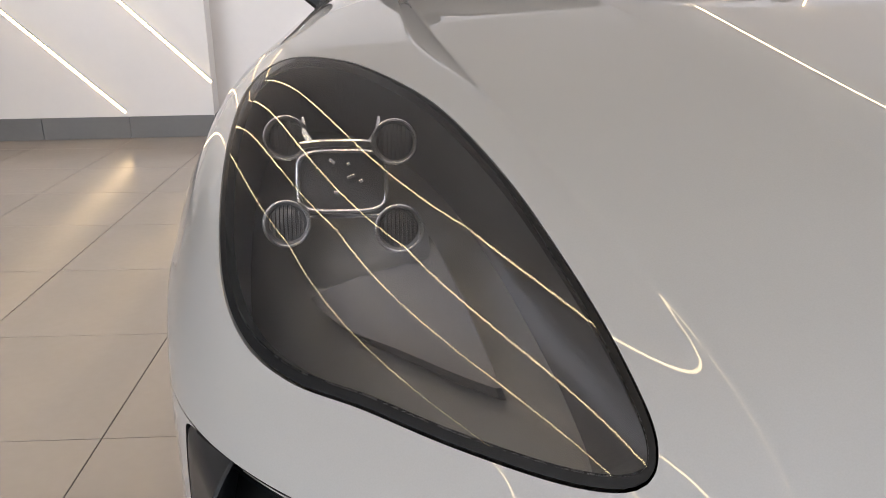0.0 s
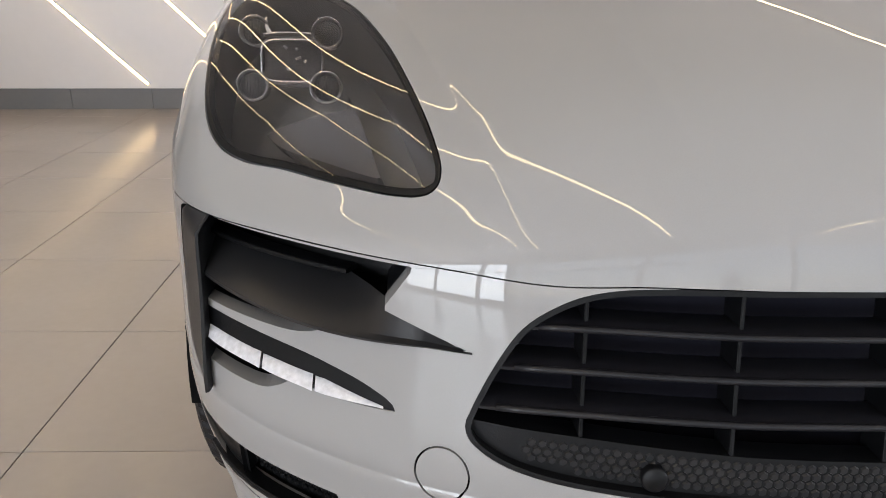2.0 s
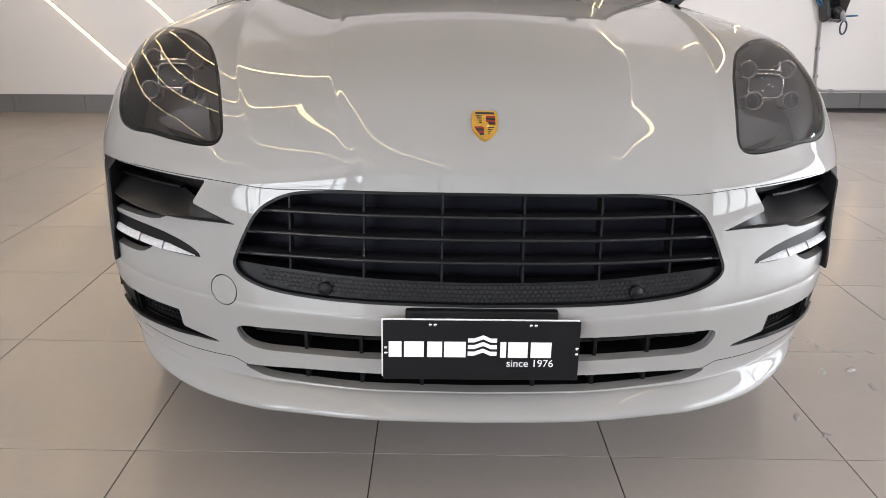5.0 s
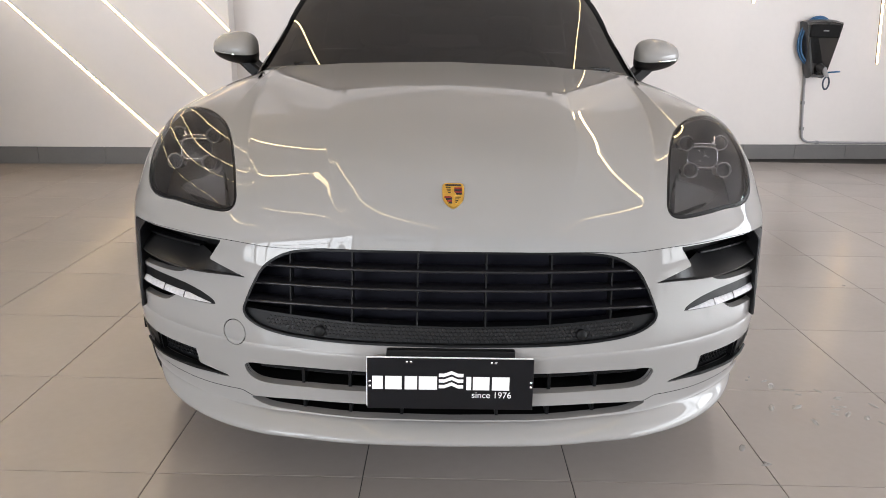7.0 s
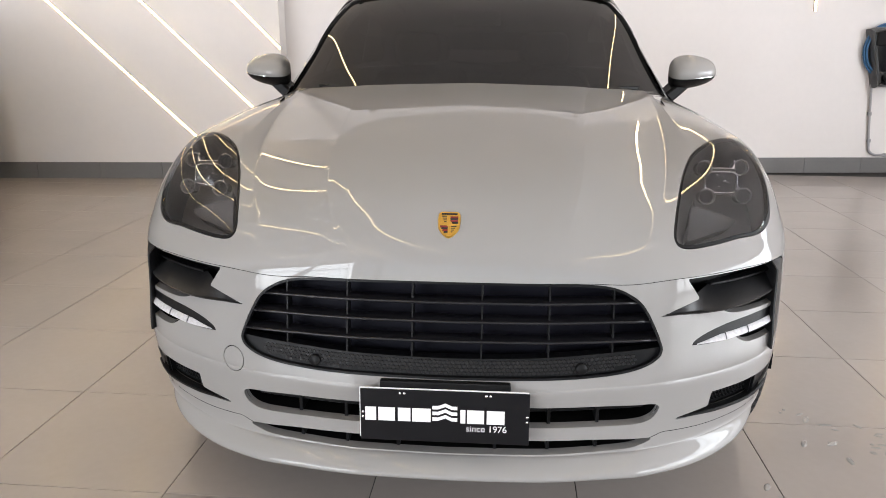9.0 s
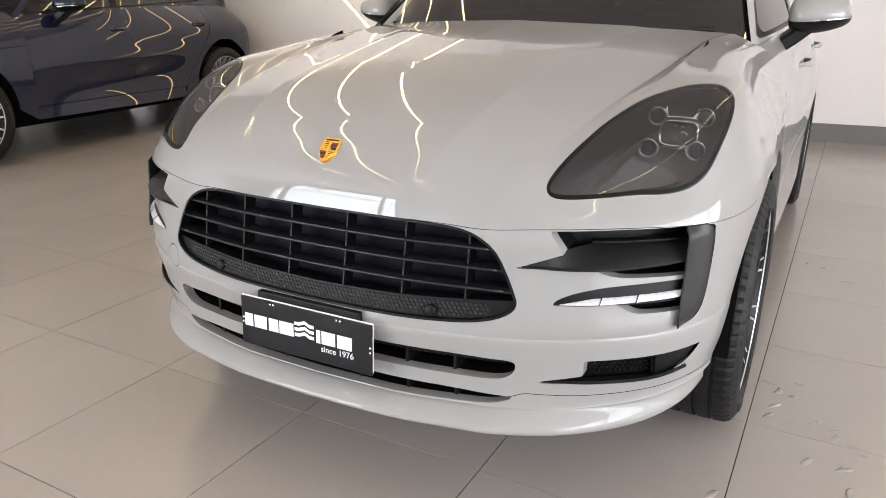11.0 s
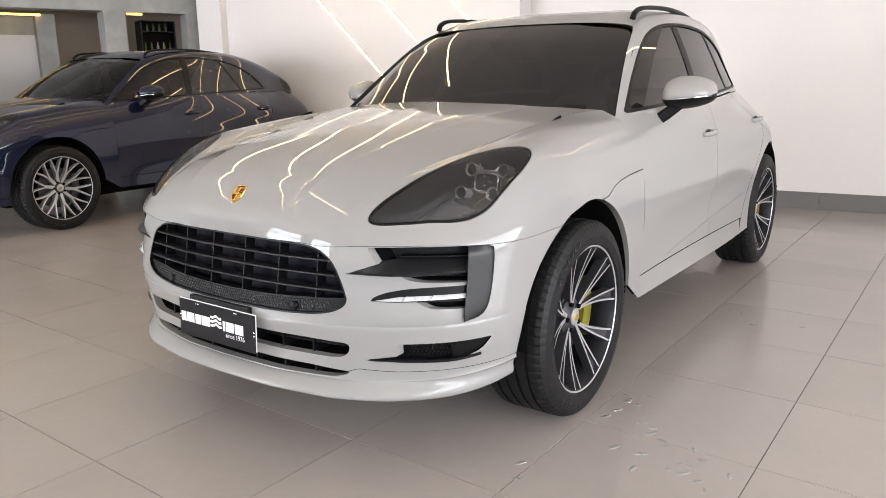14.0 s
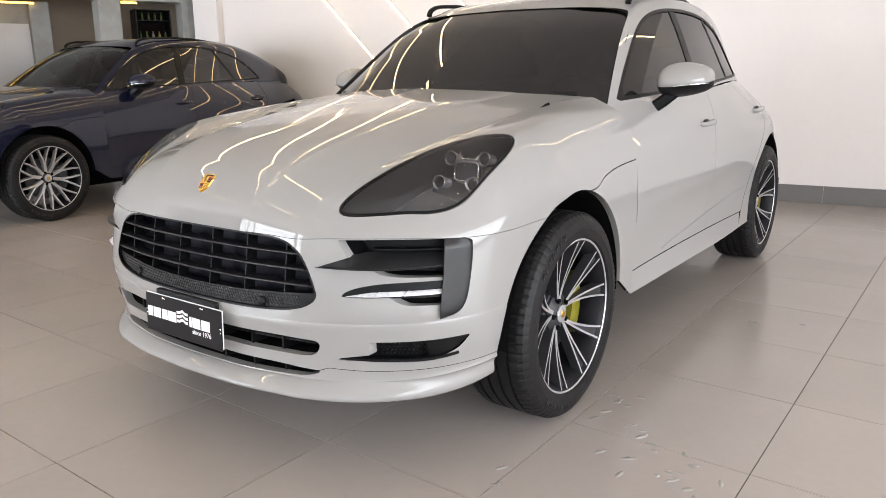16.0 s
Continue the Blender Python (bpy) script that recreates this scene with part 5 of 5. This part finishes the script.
                bm.faces.new((p[1], p[2], n[2], n[1]))
            part("wheel_housing", bm, DARK, car)
    panel("roof", two_sided(ROOF), paint_mat, car, "rounded roof and pillars in body colour")
    panel("sunroof", two_sided(moved(clip(CABIN, inside(SUNROOF, .004)), -.003)), GLOSS, car, "dark glass panoramic roof")
    panel("windscreen", two_sided(moved(SCREEN, -.004)), glass_front, car, "large curved windscreen")
    panel("rear_screen", two_sided(TAIL), glass_side, car, "dark rear screen")
    # wipers and the dark scuttle at the screen's foot
    part("scuttle", sweep([(x, 1.262 + .235 * (x / .74) ** 2, 1.050) for x in np.linspace(-.52, .52, 21)], soft_box(.04, .008, .003)), BLACK, car)
    for x0, x1 in ((-.62, -.06), (.08, .66)):
        pts = [(x0 + (x1 - x0) * k, 1.318 + .225 * ((x0 + (x1 - x0) * k) / .74) ** 2, 1.138 - .018 * abs((x0 + (x1 - x0) * k) / .7)) for k in np.linspace(0, 1, 9)]
        part("wiper", sweep(pts, soft_box(.010, .007, .003)), BLACK, car, "black wiper arm and blade")
    # floor pan, dashboard and seats, dim behind the glass
    part("underbody", boxed((-.70, .55, .22), (.70, 4.2, .36), .03), DARK, car)
    part("engine_bay", boxed((-.52, .30, .34), (.52, 1.3, .70), .05), DARK, car)
    part("dashboard", boxed((-.70, 1.45, .85), (.70, 1.95, 1.06), .06), SEATING, car)
    for x in (-.36, .36):
        for y in (2.55, 3.35):
            seat = part("seat", block(boxed((x - .25, y - .32, .45), (x + .25, y + .2, .66), .07), (x - .25, y + .1, .6), (x + .25, y + .28, 1.16), .08), SEATING, car)
            part("headrest", boxed((x - .13, y + .14, 1.18), (x + .13, y + .25, 1.36), .05), SEATING, seat)
    part("steering_wheel", ring_bm(Matrix.Translation((.36, 2.02, 1.03)) @ pose(0, 0, 0, 65, 0, 0), .18, .014), BLACK, car, "", 180)
    part("cabin_mirror", boxed((-.11, 1.98, 1.37), (.11, 2.01, 1.44), .01), BLACK, car)
    # wheels
    base = make_wheel(car, spokes, count, wheel_label, machined, YELLOW if plate else GUNMETAL)
    base.matrix_basis = pose(.826, .935, .368)
    for s, y in ((-1, .935), (1, 3.756), (-1, 3.756)):
        m = pose(s * .826, y, .368, 0 if s > 0 else 25, 0, 0 if s > 0 else 180)
        copy_thing(base, m)
    # crest on the hood: gold shield with dark quarters
    by = sheet_y(.001, .868)
    m = Matrix.Translation((0, by - .001, .868)) @ pose(0, 0, 0, 44, 0, 0)
    shield = [(-.025, .033), (0, .036), (.025, .033), (.027, .0), (.021, -.020), (0, -.037), (-.021, -.020), (-.027, .0)]
    pts = loop_curve(shield, 4)
    bm = bmesh.new()
    lo, hi = [bm.verts.new(m @ Vector((a, b, -.004))) for a, b in pts], [bm.verts.new(m @ Vector((a * .94, b * .94, .003))) for a, b in pts]
    bm.faces.new(hi)
    for k in range(len(pts)):
        bm.faces.new((lo[k], lo[(k + 1) % len(pts)], hi[(k + 1) % len(pts)], hi[k]))
    bmesh.ops.recalc_face_normals(bm, faces=bm.faces)
    badge = part("badge", bm, GOLD, hood, "small gold shield badge with red and black bands", 40)
    for k in range(4):
        mat = RED if k % 2 == 0 else GLOSS
        for sx, z0 in ((1, .021), (-1, -.005)):
            w = .021 if z0 > 0 else .021 - .0032 * k
            part("band", boxed((.0025 if sx > 0 else -w, z0 - .0052 * k - .0052, .003), (w if sx > 0 else -.0025, z0 - .0052 * k, .0036), 0, m), mat, badge)
        part("band", boxed((-.018 + .002 * k, .020 - .0052 * k, .003), (-.006, .0222 - .0052 * k, .0036), 0, m), GLOSS, badge)
        part("band", boxed((.005, -.008 - .0052 * k, .003), (.018 - .003 * k, -.006 - .0052 * k, .0036), 0, m), GLOSS, badge)
    part("band", boxed((-.019, .0255, .003), (.019, .0300, .0036), 0, m), GLOSS, badge)
    part("centre", spun([(.003, .008), (.0042, .007), (.0044, .0001)], 20, "Z"), GOLD, badge).data.transform(m)
    if plate:
        m = Matrix.Translation((.0, .006, .4335)) @ pose(0, 0, 0, 87.5, 0, 0)
        board = part("plate", boxed((-.2, -.065, -.004), (.2, .065, 0), .002, m), material("plate_black", (.006, .006, .0075), .3, 0, Specular_IOR_Level=.25), bumper, "black dealer plate with white lettering")
        part("rear_plate", boxed((-.203, -.062, -.010), (.198, .0665, -.006), .002, m), WHITEPRINT, board, "white plate behind it")
        part("plate_holder", boxed((-.155, .04, -.030), (.155, .082, -.011), .004, m), BLACK, board, "black plate holder")
        word = [(-.188, .026), (-.157, .040), (-.110, .030), (-.076, .044), (.038, .012), (.054, .040), (.100, .042)]
        for x, w in word:
            part("print_bar", boxed((x, -.014, 0), (x + w, .020, .0008), 0, m), WHITEPRINT, board)
        for k in range(3):
            bm = bmesh.new()
            for a, b in (((-.028, -.010), (-.015, -.010)), ((-.015, -.010), (.003, -.003)), ((.003, -.003), (.018, -.010)), ((.018, -.010), (.031, -.010))):
                dz = .0145 * k
                bm.faces.new([bm.verts.new(m @ Vector((x, y + dz, .0008))) for x, y in (a, b, (b[0], b[1] + .009), (a[0], a[1] + .009))])
            bmesh.ops.remove_doubles(bm, verts=bm.verts, dist=1e-5)
            part("print_wave", bm, WHITEPRINT, board)
        cu = bpy.data.curves.new("print_text", "FONT")
        cu.body, cu.size, cu.extrude, cu.align_x = "since 1976", .0225, .0003, "RIGHT"
        text_ob = new("print_text", cu)
        text_ob.data.materials.append(WHITEPRINT)
        text_ob.parent = board
        text_ob.matrix_basis = m @ Matrix.Translation((.148, -.034, .0006))
        for x, y in ((-.105, .056), (-.095, .056), (.098, .056), (.108, .056), (-.194, .006), (-.194, -.006), (.194, .006), (.194, -.006)):
            part("screw", dome(m @ Matrix.Translation((x, y, 0)), .0035, .002, 10, 3), CHROME, board, "", 180)
    return car


white_car = build_car("car", "pale grey sports SUV with tinted glass on showroom tiles", PAINT, TINTED, TINTED, (.075, .075, .235, .0088, .007), 10, 1, "grey alloy wheel with ten forked spokes", True)

# ---- second car, behind ----
blue_car = build_car("car", "midnight blue sports SUV parked by the light wall", BLUE, SCREEN_GLASS, TINTED, (.135, .172, .0, .0150, 0), 10, 2, "silver alloy wheel with a mesh of forked spokes", False)
blue_car.matrix_basis = pose(-5.28, .80, 0, 0, 0, 4.0)


# ---- charger on the wall ----
def wall_charger(x, y, z):
    thing = root("wall_charger", "black wall charger with a blue cable and plug", "charger", (x, y, z))

    def outline_at(k, d, bm):
        pts = loop_curve([(-.205 * k, .20 * k), (-.19 * k, .265 * k), (0, .285 * k), (.19 * k, .265 * k), (.205 * k, .20 * k), (.10 * k, -.27 * k), (.06 * k, -.30 * k), (-.06 * k, -.30 * k), (-.10 * k, -.27 * k)], 6)
        return [bm.verts.new((a, d, b)) for a, b in pts]

    def hull(levels):
        bm = bmesh.new()
        rings = [outline_at(k, d, bm) for k, d in levels]
        for p, q in zip(rings, rings[1:]):
            for j in range(len(p)):
                bm.faces.new((p[j], p[(j + 1) % len(p)], q[(j + 1) % len(p)], q[j]))
        bm.faces.new(rings[-1])
        bmesh.ops.recalc_face_normals(bm, faces=bm.faces)
        return bm
    part("housing", hull([(1.0, 0), (1.02, -.06), (.99, -.10), (.95, -.115)]), material("dark_grey_plastic", (.06, .062, .066), .35), thing, "dark grey rounded housing", 40)
    part("front_cover", hull([(.95, -.113), (.93, -.125), (.88, -.130)]), GLOSS, thing, "gloss black front", 40)
    part("hood_lip", boxed((-.17, -.15, .10), (.17, -.128, .235), .012), BLACK, thing, "dark upper cover")
    part("mark", boxed((-.03, -.154, .165), (.03, -.150, .178), .001), material("grey_mark", (.4, .4, .4), .4), thing)
    part("holster", rod(bmesh.new(), (.0, -.12, -.20), (.01, -.20, -.235), .045, .038, 20), GUNMETAL, thing, "plug holster", 40)
    part("plug", rod(bmesh.new(), (.01, -.19, -.21), (.03, -.235, -.30), .028, .02, 16), material("plug_grey", (.30, .31, .33), .4), thing, "grey charging plug", 40)
    blue = material("blue_cable", (.03, .12, .26), .45)
    for k in range(5):
        pts = [((.172 + .008 * k) * math.cos(a) - .030, -.03 - .02 * (k % 3), .06 + (.215 + .010 * k) * math.sin(a)) for a in np.linspace(0, 2 * math.pi, 33)]
        part("cable_loop", sweep(pts, round_profile(.011, .011, 8), up=(0, 1, 0), caps=False), blue, thing, "coil of blue cable", 180)
    pts = [(.03 + .035 * math.cos(a), -.235, -.36 + .065 * math.sin(a)) for a in np.linspace(.5 * math.pi, 2.4 * math.pi, 25)]
    part("cable_end", sweep(pts, round_profile(.009, .009, 8), up=(0, 1, 0)), material("dark_cable", (.04, .06, .09), .5), thing, "", 180)
    part("hook", sweep([(.12, -.05, -.26), (.20, -.10, -.25), (.26, -.10, -.245)], round_profile(.009, .009, 8)), blue, thing, "", 180)
    return thing


wall_charger(4.03, 6.5, 1.205).matrix_basis = WALL_EAST @ Matrix.Translation((4.03, 6.5, 1.205))
pipe = root("conduit", "grey plastic conduit running down to the skirting", "pipe")
pipe.matrix_basis = WALL_EAST @ Matrix.Translation((.35, 0, 0))
part("tube", sweep(line_curve([(3.59, 6.482, .97), (3.605, 6.482, .82), (3.635, 6.482, .5), (3.660, 6.482, .31), (3.675, 6.482, .235), (3.73, 6.482, .197), (3.83, 6.482, .188), (4.6, 6.482, .184), (6.6, 6.482, .184)], 6), round_profile(.013, .013, 10)), material("grey_conduit", (.33, .33, .34), .5), pipe, "", 180)
for x, z in ((3.657, .34), (3.622, .62), (3.86, .188)):
    part("clip", boxed((x - .018, 6.468, z - .018), (x + .018, 6.5, z + .018), .004), material("clip_grey", (.28, .28, .29), .5), pipe)

# ---- drops and scuffs on the floor ----
WET = material("water_drop", (.62, .60, .57), .05, 0, Transmission_Weight=.55, IOR=1.33, Coat_Weight=1.0)
rng = random.Random(5)
spots = [(0.981, 1.117), (1.053, 1.107), (1.05, 1.012), (1.249, 0.735), (1.298, 0.831), (1.379, 0.741), (1.412, 0.739), (1.426, 0.798), (1.358, 0.686), (0.987, 0.374), (1.174, 0.968), (1.217, 0.937), (1.026, 1.161), (1.074, 2.528), (1.145, 2.496), (1.45, 2.436), (1.035, 0.936), (1.154, 0.945), (1.248, 0.734), (1.382, 0.72), (1.531, 0.752), (0.977, 0.361), (2.146, 2.101), (1.49, 0.628), (1.249, 0.737), (1.248, 2.337), (1.055, 1.128)]
spots += [(x + rng.uniform(-.1, .1), y + rng.uniform(-.1, .1)) for x, y in spots[:12]]
for x, y in spots:
    bm = dome(Matrix.Translation((x, y, .0002)) @ pose(0, 0, 0, 0, 0, rng.uniform(0, 180)) @ Matrix.Diagonal((rng.uniform(1, 3.2), 1, 1, 1)), rng.uniform(.005, .011), rng.uniform(.0014, .0028), 14, 3)
    for v in bm.verts:
        v.co.x += .15 * .01 * noise.noise(v.co * 160)
        v.co.y += .15 * .01 * noise.noise(v.co * 160 + Vector((9, 0, 0)))
    drop = root("water_drop", "small spilled water drop lying on the tiles", "water drop", group="drops on the floor")
    part("drop", bm, WET, drop, smooth=180)

# ---- floor tiles: the nearer ones as pieces ----
PITCH = 0.6075
LAID = Matrix.Translation((0.9812, 0.8637, 0)) @ pose(0, 0, 0, 0, 0, -0.80)


def tile_bm(w):
    bm = boxed((-w / 2, -w / 2, -.012), (w / 2, w / 2, 0))
    top = [e for e in bm.edges if all(v.co.z > -.001 for v in e.verts)]
    bmesh.ops.bevel(bm, geom=top, offset=.0003, segments=1, affect="EDGES")
    return bm


tile_mesh = None
far = bmesh.new()
for i in range(-24, 11):
    for j in range(-13, 13):
        x, y, _ = LAID @ Vector(((i + .5) * PITCH, (j + .5) * PITCH, 0))
        if -5 <= i <= 4 and -5 <= j <= 8:
            if tile_mesh is None:
                bm = tile_bm(PITCH - .0032)
                tile_mesh = bpy.data.meshes.new("floor_tile")
                bm.to_mesh(tile_mesh)
                bm.free()
                tile_mesh.materials.append(TILE)
            ob = new("floor_tile", tile_mesh)
            ob.parent = floor
            ob.location, ob.rotation_euler.z = (x, y, rng.uniform(-.0004, 0)), radians(-0.83)
        elif x < 6.9 and y < 6.4 and y > -6.4:
            w = (PITCH - .0032) / 2
            vs = [far.verts.new(LAID @ Vector(((i + .5) * PITCH + a * w, (j + .5) * PITCH + b * w, z))) for z in (-.01, 0) for a, b in ((-1, -1), (1, -1), (1, 1), (-1, 1))]
            for f in ((4, 5, 6, 7), (0, 1, 5, 4), (1, 2, 6, 5), (2, 3, 7, 6), (3, 0, 4, 7)):
                far.faces.new([vs[k] for k in f])
tagged(part("floor_tiles_far", far, TILE, floor), kind="stuff")
